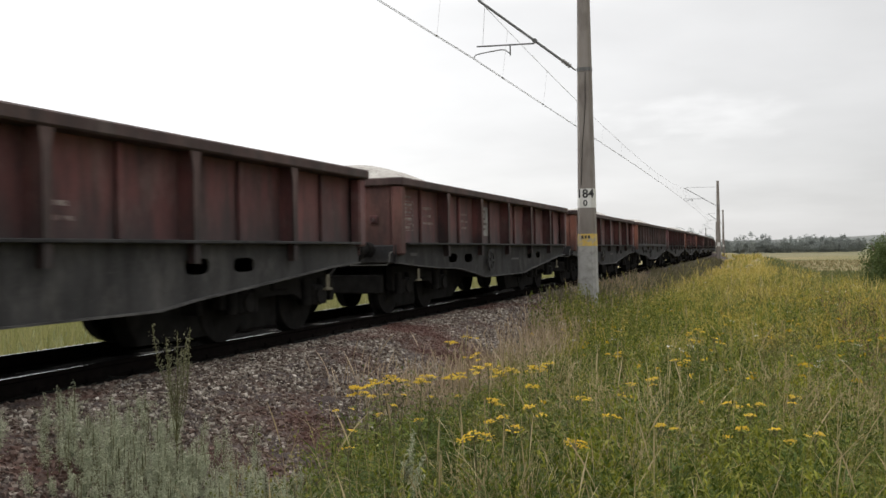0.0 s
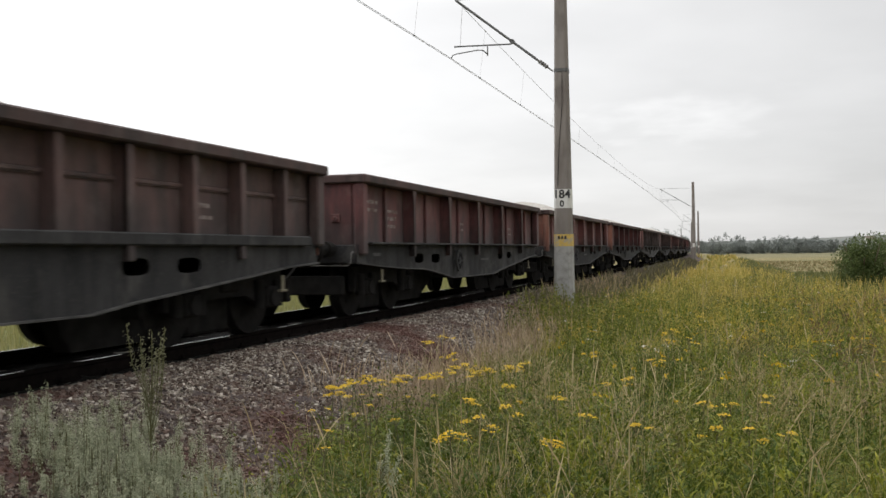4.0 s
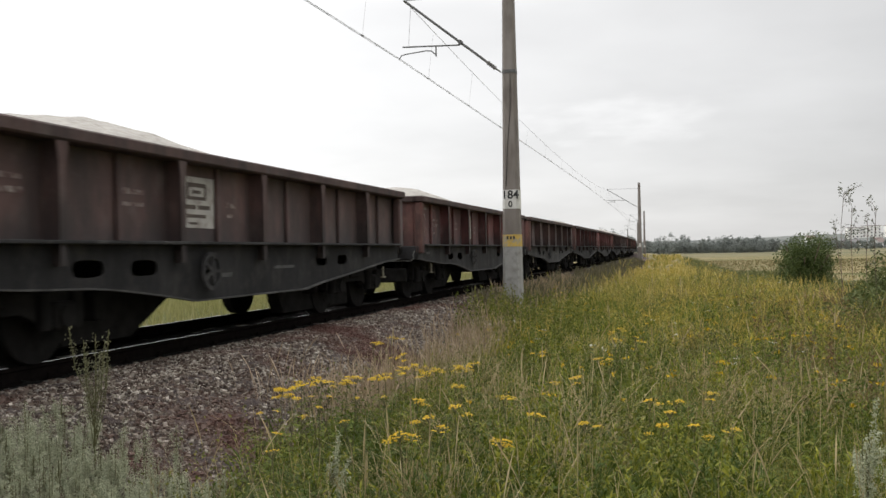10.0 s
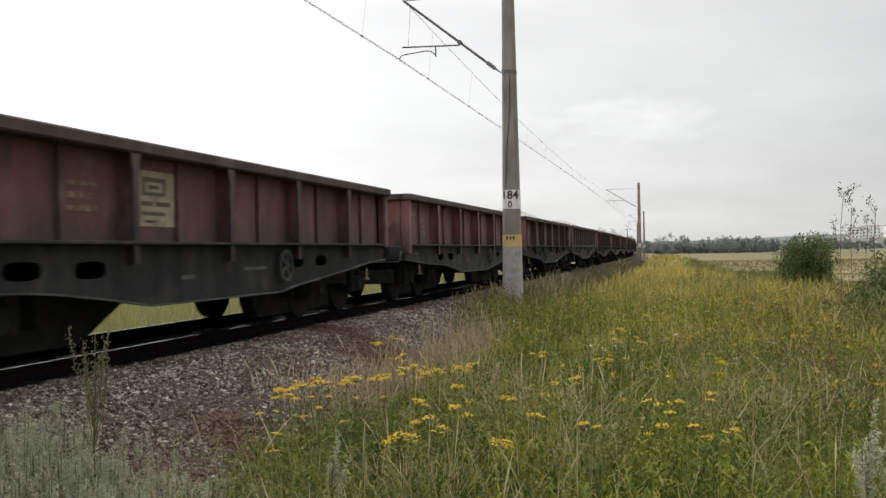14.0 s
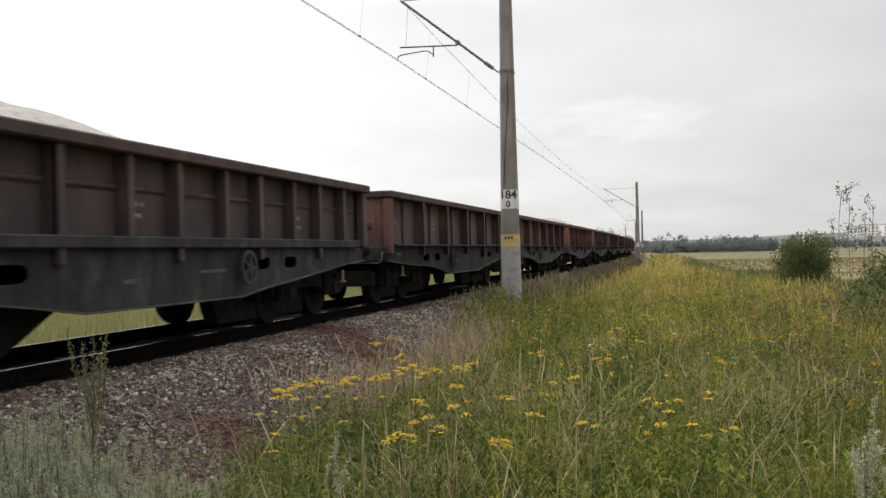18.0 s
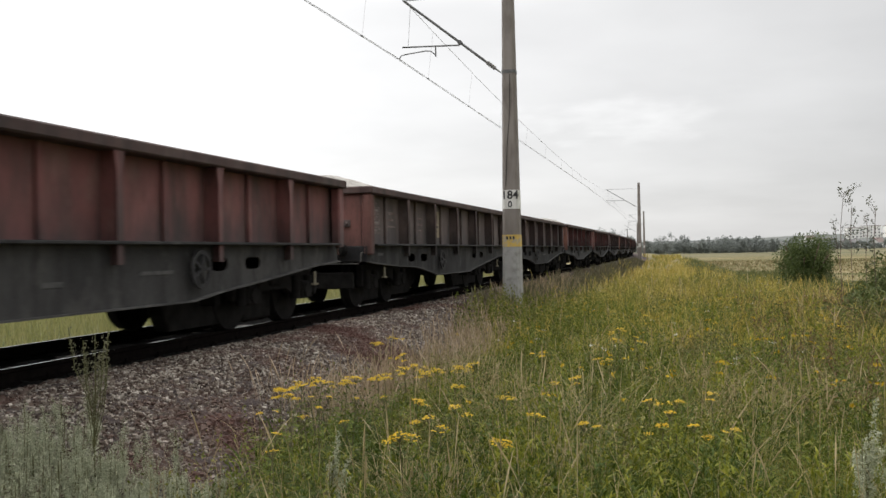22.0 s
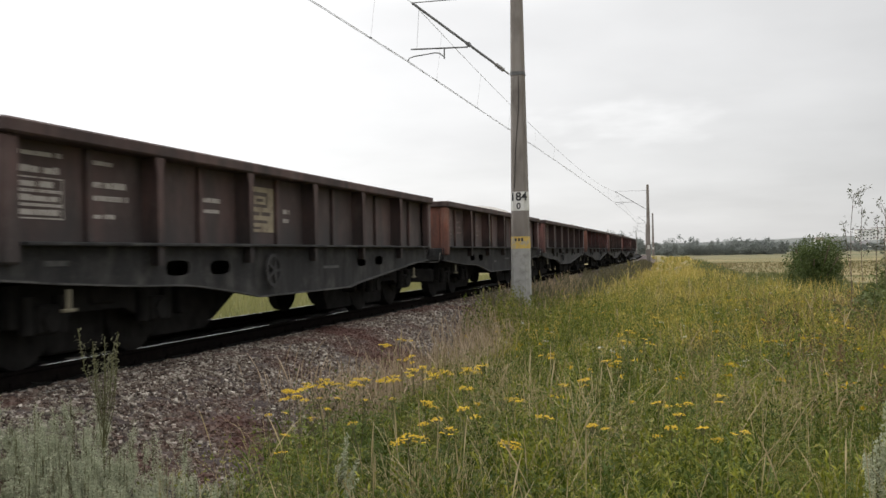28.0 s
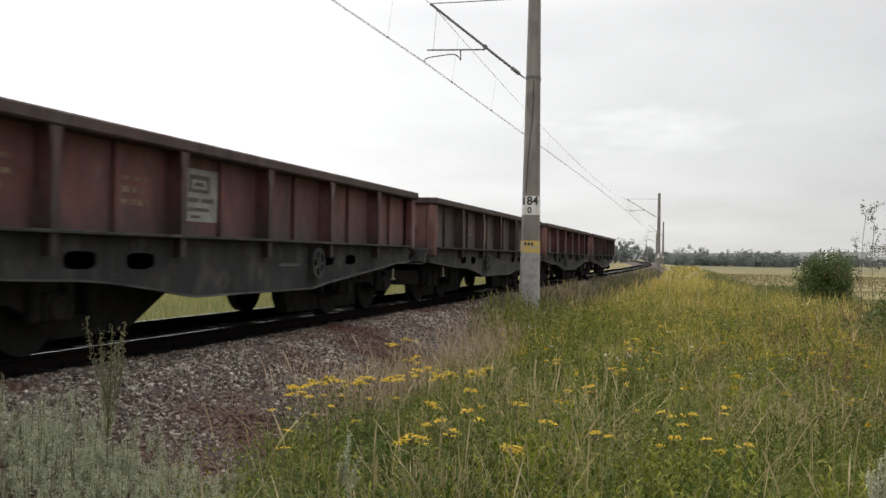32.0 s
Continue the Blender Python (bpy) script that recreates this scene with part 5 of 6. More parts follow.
def build_meadow():
    rng = np.random.default_rng(21)
    sets, yellow = [], []
    for r0, r1, n, per, h0, h1, rad, w, a0, a1 in ((2.3, 7.5, 2800, 34, 0.10, 0.40, 0.08, 0.0038, -42, 62), (7.5, 15, 4400, 24, 0.12, 0.44, 0.13, 0.0052, -42, 62), (15, 36, 4200, 24, 0.16, 0.54, 0.22, 0.009, -42, 62),
                                                   (0.3, 2.5, 1100, 30, 0.08, 0.36, 0.08, 0.005, -180, 180), (2.5, 6.0, 2600, 26, 0.12, 0.50, 0.12, 0.007, 62, 318),
                                                   (6.0, 13, 4200, 18, 0.15, 0.60, 0.20, 0.012, 62, 318), (13, 40, 3000, 14, 0.25, 0.7, 0.45, 0.03, 62, 318)):
        x, y, r = sheet_of(r0, r1, n, rng, a0, a1)
        if r0 == 2.3:  # little grass among the tansy
            k = (x > 6.0) | (y > 8.0) | (rng.uniform(0, 1, len(x)) < 0.35)
            x, y = x[k], y[k]
        tufts(yellow if r0 == 15 else sets, x, y, per, h0, h1, rad, w, rng)
    stuff("yellowing_grass", *join(*yellow), GRASS_MID, "tall yellowing grass further along the bank", "grass")
    stuff("meadow_grass", *join(*sets), GRASS, "tall uncut green and yellowing meadow grass in tufts", "grass")
    sets = []
    x, y, r = sheet_of(26, 190, 3600, rng, -30, 30, 1.5)
    k = (x - centre_np(y)) < np.where(y < 42, 11.0, 8.2) + rng.normal(0, 0.4, len(x))
    tufts(sets, x[k], y[k], 15, 0.35, 0.95, 0.45, 0.0009 * r[k], rng)
    x, y, r = sheet_of(13, 40, 1300, rng, -14, 12)
    k = clumpy(x, y, rng, 2.2, 0.10)
    x, y, r = x[k], y[k], r[k]
    sets.append(ribbons(on_ground(x, y), rng.uniform(0.40, 0.84, len(x)), rng.uniform(0.05, 0.5, len(x)), 0.0005 * r, STALK, rng))
    stuff("ripening_grass", *join(*sets), GRASS_FAR, "ochre ripening grass along the top of the bank", "grass")
    # the slope from the bank down to the field
    sets = []
    y = 33 + 75 * rng.uniform(0, 1, 3600) ** 1.4
    u = rng.uniform(7.4, 19, 3600)
    k = clumpy(u, y, rng, 3.0, 0.3)
    u, y = u[k], y[k]
    tufts(sets, u + centre_np(y), y, 16, 0.25, 0.75, 0.5, 0.0010 * y, rng)
    stuff("slope_weeds", *join(*sets), leafy("olive_slope_weeds", ((0.060, 0.075, 0.026), (0.115, 0.125, 0.045), (0.185, 0.165, 0.072)), 0.12, 0.4), "olive weeds on the slope below the bank", "weeds")
    # the far side of the line
    u, y = rng.uniform(3.3, 16, 30000), rng.uniform(-12, 60, 30000)
    x = centre_np(y) - u
    V, F = ribbons(on_ground(x, y), rng.uniform(0.3, 0.75, len(x)), rng.uniform(0.05, 0.5, len(x)), 0.02 * rng.uniform(0.6, 1.4, len(x)), BLADE, rng)
    stuff("far_bank_grass", V, F, leafy("far_bank_grass", ((0.150, 0.160, 0.055), (0.240, 0.235, 0.090), (0.330, 0.290, 0.140)), 0.3), "yellow-green grass beyond the railway line", "grass")
    # straw stalks with seed heads
    sets = []
    for r0, r1, n, w in ((3.0, 8, 3000, 0.0032), (8, 24, 3400, 0.0045)):
        x, y, r = sheet_of(r0, r1, n, rng)
        k = clumpy(x, y, rng, 1.6, 0.1)
        x, y = x[k], y[k]
        sets.append(ribbons(on_ground(x, y), rng.uniform(0.40, 0.76, len(x)), 0.05 + 0.95 * rng.uniform(0, 1, len(x)) ** 1.6, w * rng.uniform(0.7, 1.3, len(x)), STALK, rng, 2.2))
    stuff("dry_seed_stalks", *join(*sets), STRAW, "pale dry grass stalks with seed heads", "grass")
    # reddish dry grass along the edge of the stones
    y = 8.5 + 27.5 * rng.uniform(0, 1, 8200) ** 1.3
    u = 3.40 - 0.75 * smooth(14, 24, y) + rng.normal(0, 0.30, 8200) + 0.12 * np.sin(y * 0.7)
    k = (u > 2.1) & clumpy(u, y, rng, 1.3, 0.1)
    u, y = u[k], y[k]
    V, F = ribbons(on_ground(u + centre_np(y), y), rng.uniform(0.22, 0.68, len(u)), rng.uniform(0.05, 0.6, len(u)), 0.009 * rng.uniform(0.6, 1.3, len(u)), STALK, rng)
    stuff("reddish_dry_grass", V, F, PINK_STRAW, "reddish dry grass along the ballast edge", "grass")
    # dull tall weeds between the stones and the bank, past the pole
    y = 20 + 75 * rng.uniform(0, 1, 9000) ** 1.5
    u = 2.35 + 0.9 * rng.uniform(0, 1, 9000) + 0.15 * np.sin(y * 0.9)
    k = clumpy(u, y, rng, 1.6, 0.3)
    u, y = u[k], y[k]
    V, F = ribbons(on_ground(u + centre_np(y), y), rng.uniform(0.3, 0.72, len(u)), rng.uniform(0.05, 0.5, len(u)), (0.006 + 0.00045 * y) * rng.uniform(0.6, 1.3, len(u)), STALK, rng)
    stuff("trackside_weeds", V, F, leafy("dull_trackside_weeds", ((0.055, 0.058, 0.028), (0.115, 0.105, 0.058), (0.20, 0.165, 0.105)), 0.4), "dull brown-green weeds along the ballast", "weeds")
    # leafy weed stems: small leaves all the way up
    sets = []
    for r0, r1, n, leaves, size in ((0.4, 2.8, 900, 12, 0.012), (2.8, 8, 5500, 14, 0.011), (8, 16, 4200, 11, 0.014), (16, 34, 3000, 8, 0.022)):
        x, y, r = sheet_of(r0, r1, n, rng)
        k = clumpy(x, y, rng, 0.7, 0.25)
        base = on_ground(x[k], y[k])
        m = len(base)
        h, lean = rng.uniform(0.22, 0.62, m), rng.normal(0, 0.14, (m, 2))
        f = rng.uniform(0.1, 1, (m, leaves)) ** 0.7
        C = np.stack([base[:, None, 0] + lean[:, None, 0] * f * h[:, None], base[:, None, 1] + lean[:, None, 1] * f * h[:, None], base[:, None, 2] + f * h[:, None]], -1)
        C += rng.normal(0, 0.022, C.shape) * (1.2 - f)[..., None]
        sets.append(leaf_quads(C.reshape(-1, 3), size, rng))
        sets.append(ribbons(base, h, np.hypot(lean[:, 0], lean[:, 1]) * 0.0, np.full(m, 0.003 if r1 < 9 else 0.005), (1, 0.6, 0.2), rng))
    stuff("meadow_weeds", *join(*sets), WEED, "tangle of small-leaved green weeds in the grass", "undergrowth")
    # leaning clumps of dead stalks
    sets = []
    for cx, cy, n, h, rad in ((5.55, 7.2, 120, 0.66, 0.28), (5.2, 8.4, 150, 0.68, 0.3), (5.95, 6.0, 60, 0.6, 0.16), (6.1, 5.7, 50, 0.5, 0.12), (5.25, 5.3, 170, 0.52, 0.14), (4.75, 4.9, 90, 0.45, 0.12), (7.4, 8.6, 160, 0.55, 0.2), (6.9, 10.0, 170, 0.6, 0.25), (8.1, 9.2, 140, 0.5, 0.25), (4.45, 10.5, 160, 0.6, 0.3), (5.6, 12.5, 200, 0.6, 0.4)):
        n = n * 5 // 4
        x, y = cx + rng.normal(0, rad, n), cy + rng.normal(0, rad, n)
        sets.append(ribbons(on_ground(x, y), h * rng.uniform(0.5, 1.15, n), rng.uniform(0.0, 0.9, n), np.full(n, 0.0036), STALK, rng, 1.2))
    stuff("dead_stalk_clumps", *join(*sets), STRAW, "leaning clumps of bleached dead stalks", "grass")
    # dark weeds round the foot of the pole
    x, y = rng.uniform(2.8, 5.0, 800), rng.uniform(16.0, 21.3, 800)
    k = clumpy(x, y, rng, 1.1, 0.1)
    base = on_ground(x[k], y[k])
    m = len(base)
    f, h = rng.uniform(0.1, 1, (m, 30)), rng.uniform(0.45, 0.95, (m, 1))
    C = np.stack([base[:, :1] + 0 * f, base[:, 1:2] + 0 * f, base[:, 2:] + f * h], -1) + rng.normal(0, 0.05, (m, 30, 3)) * (1.1 - f)[..., None]
    stuff("pole_foot_weeds", *join(leaf_quads(C.reshape(-1, 3), 0.026, rng), ribbons(base, h[:, 0], rng.uniform(0, 0.1, m), np.full(m, 0.006), (1, 0.6, 0.2), rng)), WEED, "leafy weeds round the foot of the pole", "undergrowth")
    # fuller clumps of leaves, green and browning
    for name, mat, n, x0, x1, y0, y1, words in (("green_weed_clumps", HERB, 90, 3.6, 10, 6, 28, "dark green leafy clumps in the meadow"), ("yellow_weed_clumps", WEED, 130, 3.8, 10.5, 5, 40, "yellow-green leafy clumps in the meadow"),
                                                ("browning_weed_clumps", BROWNING, 24, 6.8, 11, 8, 26, "browning seeded clumps in the meadow")):
        C = []
        for _ in range(n):
            cx, cy = rng.uniform(x0, x1), y0 + (y1 - y0) * rng.uniform(0, 1) ** 1.4
            rad = rng.uniform(0.10, 0.30) * (1 + cy / 30)
            m = int(900 * rad) + 60
            p = rng.normal(0, 1, (m, 3)) * (rad, rad, 0.12) + (cx, cy, 0)
            p[:, 2] += float(ground_z(cx, cy)) + rng.uniform(0.20, 0.50) + 0.10 * np.cos(p[:, 0] * 9) * np.cos(p[:, 1] * 9)
            C.append(p)
        stuff(name, *leaf_quads(np.concatenate(C), 0.015, rng), mat, words, "undergrowth")
    # clumps of upright leafy herbs, each kind in its own green, that stand over the grass
    for name, mat, n, x0, x1, y0, y1, h0, h1, power, words in (
            ("lush_herbs", LUSH, 190, 3.9, 10.0, 4.6, 42, 0.34, 0.62, 1.5, "clumps of lush yellow-green leafy herbs in the meadow"),
            ("deep_green_herbs", DEEP, 190, 3.8, 9.6, 4.3, 30, 0.26, 0.52, 2.3, "clumps of deep green leafy herbs in the meadow"),
            ("olive_herbs", OLIVE, 110, 4.6, 11.0, 6.5, 38, 0.36, 0.68, 1.5, "clumps of dull olive herbs going to seed"),
            ("ochre_herbs", OCHRE, 150, 4.0, 9.5, 14, 60, 0.40, 0.72, 1.3, "clumps of ochre herbs along the top of the bank"),
            ("rusty_dock", DOCK, 60, 8.0, 11.5, 9, 26, 0.40, 0.72, 1.2, "rust-brown seeding dock in the meadow")):
        sets = []
        for _ in range(n):
            v = rng.uniform(0, 1) ** power
            cy = y0 + (y1 - y0) * v
            cx = rng.uniform(x0, x1) + float(centre_np(np.array(cy)))
            if cx - float(centre_np(np.array(cy))) < 4.3 - 0.9 * float(smooth(12, 24, cy)):
                continue
            sets.append(herb_clump(cx, cy, rng.uniform(h0, h1), rng))
        stuff(name, *join(*sets), mat, words, "undergrowth")
    # feathery green herbs, thick along the stones and low on the bank
    sets = []
    for r0, r1, n, leaves, pairs, size, h0, h1 in ((2.6, 7.5, 3000, 8, 6, 0.085, 0.16, 0.44), (7.5, 13, 1500, 7, 5, 0.11, 0.16, 0.42)):
        x, y, r = sheet_of(r0, r1, n, rng)
        k = clumpy(x, y, rng, 1.5, 0.12)
        base = on_ground(x[k], y[k])
        sets.append(ferny(base, rng.uniform(h0, h1, len(base)), rng, leaves, pairs, size))
    y = rng.uniform(4.2, 8.6, 2600)
    x = 3.75 + 2.6 * rng.uniform(0, 1, 2600) ** 1.35
    k = (x > 4.0 + 0.5 * smooth(6.0, 4.5, y) + 0.12 * np.sin(y * 3)) & clumpy(x, y, rng, 1.1, 0.3)
    base = on_ground(x[k], y[k])
    stuff("tansy_foliage", *ferny(base, rng.uniform(0.16, 0.48, len(base)), rng, 8, 6, 0.095), DEEP, "dark feathery foliage among the yellow flowers", "undergrowth")
    stuff("feathery_herbs", *join(*sets), FERNY, "feathery green herb leaves filling the meadow", "undergrowth")
    # tall single stalks with pale feathery heads, standing clear of the rest
    sets = []
    for r0, r1, n in ((4.2, 9, 110), (9, 18, 170), (18, 34, 170)):
        x, y, r = sheet_of(r0, r1, n, rng, -30, 30)
        sets.append(ribbons(on_ground(x, y), rng.uniform(0.62, 0.95, len(x)), 0.04 + 0.35 * rng.uniform(0, 1, len(x)) ** 2, 0.0045 + 0.0003 * r, (0.5, 0.48, 0.45, 0.45, 0.42, 0.40, 0.38, 0.36, 0.9, 1.6, 1.1, 0.2), rng, 2.6))
    stuff("tall_seed_heads", *join(*sets), STRAW, "tall pale grass stalks with feathery seed heads", "grass")
    # long bent straws that lie across one another
    sets = []
    for cx, cy, n, turn, h in ((6.05, 6.9, 70, 2.0, 0.95), (6.2, 6.6, 40, 1.2, 0.8), (5.35, 6.4, 36, 2.6, 0.8), (5.0, 5.6, 40, 2.2, 0.75), (5.6, 5.0, 50, 1.7, 0.7), (6.9, 7.6, 40, 0.6, 0.8), (7.2, 6.3, 30, 0.4, 0.75), (7.9, 8.4, 40, 2.4, 0.8), (4.6, 9.4, 50, 1.4, 0.8)):
        x, y = cx + rng.normal(0, 0.14, n), cy + rng.normal(0, 0.14, n)
        sets.append(ribbons(on_ground(x, y), h * rng.uniform(0.6, 1.1, n), rng.uniform(0.2, 1.3, n), rng.uniform(0.0022, 0.0042, n), (0.8, 0.75, 0.7, 0.65, 0.6, 0.5, 0.9, 1.1, 0.2), rng, 1.5, turn + rng.normal(0, 0.75, n)))
    stuff("bent_straws", *join(*sets), STRAW, "long bent straws crossing over the green meadow", "grass")
    x, y, r = sheet_of(8, 34, 60, rng, -12, 12)
    C = np.repeat(np.stack([x, y, ground_z(x, y) + rng.uniform(0.45, 0.68, len(x))], 1), 8, 0)
    C = C + rng.normal(0, 1, C.shape) * (0.02, 0.02, 0.005)
    stuff("white_umbels", *leaf_quads(C, 0.010, rng), UMBEL, "small white flower umbels scattered in the grass", "wildflower")
    # stubble on the near field
    x, y = 8 + 99 * rng.uniform(0, 1, 26000) ** 1.3, rng.uniform(25, 210, 26000)
    k = (x > 17) | (y > 58 + 8 * np.sin(x))
    x, y = x[k], y[k]
    V, F = ribbons(on_ground(x, y), rng.uniform(0.1, 0.35, len(x)), rng.uniform(0, 0.5, len(x)), 0.0009 * y * rng.uniform(0.5, 1.5, len(x)), BLADE, rng)
    stuff("field_stubble", V, F, leafy("field_stubble", ((0.075, 0.080, 0.028), (0.18, 0.150, 0.070), (0.28, 0.228, 0.128)), 0.04), "cut stubble and weeds on the field", "stubble")
    # broad dark herb leaves low in the grass
    x, y, r = sheet_of(2.8, 13, 24000, rng)
    k = clumpy(x, y, rng, 1.2, 0.15)
    x, y, r = x[k], y[k], r[k]
    V, F = ribbons(on_ground(x, y), rng.uniform(0.10, 0.36, len(x)), rng.uniform(0.3, 1.1, len(x)), 0.018 * rng.uniform(0.5, 1.3, len(x)), (0.2, 0.9, 1.0, 0.05), rng)
    stuff("herb_leaves", V, F, HERB, "dark green herb leaves low in the grass", "undergrowth")


build_meadow()


def plumes(base, height, rng, leaves, size, branches=7, wide=0.042):
    """A mugwort stand: upright plumes of small grey leaves along stems."""
    sets, C = [], []
    for b0, h in zip(base, height):
        lean = rng.normal(0, 0.10, 2)
        for j in range(branches):
            f0 = 0.0 if j == 0 else rng.uniform(0.45, 0.72) if h > 1 else rng.uniform(0.15, 0.6)
            o = b0 + np.array([*(lean * f0 * h), f0 * h])
            ln = h * (1 - f0) * (1 if j == 0 else rng.uniform(0.45, 0.8))
            d = np.array([*(lean + (0 if j == 0 else 1) * rng.normal(0, 0.30, 2)), 1.0])
            d /= np.linalg.norm(d)
            m = int(leaves * ln / h) + 4
            f = rng.uniform(0.12, 1, m) ** 0.8
            spread = wide * h * (1.15 - f)[:, None] + 0.006
            C.append(o + d * (f * ln)[:, None] + rng.normal(0, 1, (m, 3)) * spread)
            sets.append(ribbons(o[None], np.array([ln * d[2]]), np.array([np.hypot(d[0], d[1]) / d[2] * 0.0]), np.array([0.007]), (1, 0.8, 0.3), rng))
    return leaf_quads(np.concatenate(C), size, rng), join(*sets)


def build_mugwort():
    rng = np.random.default_rng(8)
    n = 340
    x = np.clip(rng.normal(3.1, 0.52, n), 1.9, 4.4)
    y = 5.30 + rng.normal(0, 0.40, n) - 0.25 * smooth(3.4, 4.4, x)
    h = rng.uniform(0.16, 0.40, n) * (1.0 - 0.35 * smooth(3.0, 4.2, x))
    leaves, stems = plumes(on_ground(x, y), h, rng, 120, 0.0066)
    stuff("mugwort_patch", *leaves, MUGWORT, "grey-green mugwort growing over the stones", "wild plant")
    stuff("mugwort_stems", *stems, STEM, "thin stems of the mugwort patch", "wild plant")
    for x, y, h, lf, words in ((7.68, 5.2, 0.80, 420, "pale mugwort spike in the grass"), (7.92, 5.3, 0.55, 300, "short pale mugwort spike in the grass"),
                               (4.66, 5.4, 0.62, 420, "small grey mugwort spike among the flowers")):
        g = float(ground_z(x, y)) - 0.02
        ob = tagged(new("mugwort_plant"), words, "wild plant", "single mugwort plants")
        ob.location = (x, y, g)
        leaves, stems = plumes(np.array([[0.0, 0, 0]]), np.array([h]), rng, lf, 0.0085, 11, 0.016)
        part("leaves", fast_mesh("leaves", *leaves, MUGWORT), None, ob)
        part("stem", fast_mesh("stem", *stems, STEM), None, ob)
    # the tall one on the ballast: a brush of seeding stems that fan out from a bare foot
    x, y = 2.95, 5.5
    ob = tagged(new("mugwort_plant"), "tall brownish seeding mugwort standing alone on the ballast", "wild plant", "single mugwort plants")
    ob.location = (x, y, float(ground_z(x, y)) - 0.02)
    C = []
    for j in range(11):
        foot = np.array([0.0, 0.0, rng.uniform(0.30, 0.62)])
        tip = np.array([rng.normal(0.02, 0.10), rng.normal(0, 0.08), rng.uniform(0.90, 1.20)])
        mid = (foot + tip) / 2 + np.array([0.25, 0.25, 0.0]) * (tip - foot)
        part("stem", strip_rods(B(), [tuple(foot), tuple(mid), tuple(tip)], 0.0028, 5), STEM, ob)
        f = rng.uniform(0.25, 1.0, (110, 1))
        C.append((1 - f) ** 2 * foot + 2 * f * (1 - f) * mid + f * f * tip + rng.normal(0, 0.014, (110, 3)))
    part("stem", strip_rods(B(), [(0, 0, 0), (0.01, 0, 0.4), (0, 0, 0.75)], 0.005, 6), STEM, ob)
    part("leaves", fast_mesh("leaves", *leaf_quads(np.concatenate(C), 0.010, rng), SEEDING), None, ob)


build_mugwort()


# ---- tansy ----
def button(bm, x, y, z, r):
    v = [bm.verts.new((x + r * math.cos(a), y + r * math.sin(a), z)) for a in (0, 1.05, 2.09, 3.14, 4.19, 5.24)]
    t = bm.verts.new((x, y, z + r * 0.7))
    for i in range(6):
        bm.faces.new((v[i], v[(i + 1) % 6], t))
    bm.faces.new(v[::-1])


def tansy_meshes(seed):
    rng = random.Random(seed)
    bm = B()
    R = rng.uniform(0.034, 0.054)
    for i in range(rng.randint(22, 34)):
        a, r = rng.uniform(0, 6.28), R * math.sqrt(rng.random())
        button(bm, r * math.cos(a) * 1.25, r * math.sin(a), rng.uniform(-0.010, 0.006) - r * 0.25, rng.uniform(0.006, 0.0105))
    head = mesh("flower_head", bm, TANSY)
    bm = B()
    rod(bm, (rng.uniform(-0.06, 0.06), rng.uniform(-0.06, 0.06), -0.62), (0, 0, -0.05), 0.005, 0.003, seg=5)
    for i in range(7):
        a = 6.2832 * i / 7
        rod(bm, (0, 0, -0.06), (R * 0.6 * math.cos(a), R * 0.6 * math.sin(a), -0.008), 0.0017, seg=4)
    stem = mesh("stem", bm, STEM)
    nr = np.random.default_rng(seed)
    leaf = fast_mesh("leaves", *ferny(np.array([[0.0, 0, -0.60]] * 2), np.array([0.5, 0.42]), nr, 9, 7, 0.10), FERNY)
    return head, stem, leaf


TANSY_KINDS = [tansy_meshes(50 + i) for i in range(8)]
TANSY_AT = [(3.2, 10.57), (3.19, 11.29), (3.91, 9.46), (4.3, 8.56), (4.63, 8.21), (4.74, 8.51), (4.23, 7.86), (3.7, 7.55), (3.77, 7.11), (3.7, 6.85), (4.05, 7.41), (4.02, 5.81),
            (4.09, 5.91), (4.0, 6.44), (4.08, 6.55), (4.22, 6.57), (4.45, 6.54), (4.63, 6.62), (4.33, 6.1), (4.36, 5.75), (4.93, 6.52), (5.02, 7.25), (5.25, 6.32), (5.19, 5.86),
            (5.36, 5.51), (5.5, 6.78), (5.8, 5.18), (4.69, 5.63), (4.43, 5.18), (4.62, 4.71), (5.17, 5.28), (5.86, 6.06), (6.19, 5.8), (5.79, 7.53), (5.91, 7.88), (5.96, 9.25),
            (5.97, 11.24), (6.21, 11.54), (5.93, 12.77), (6.55, 6.75), (6.73, 6.73), (6.7, 6.28), (6.67, 5.81), (6.85, 5.84), (6.98, 7.15), (7.06, 5.74), (5.35, 9.78), (6.16, 15.25)]


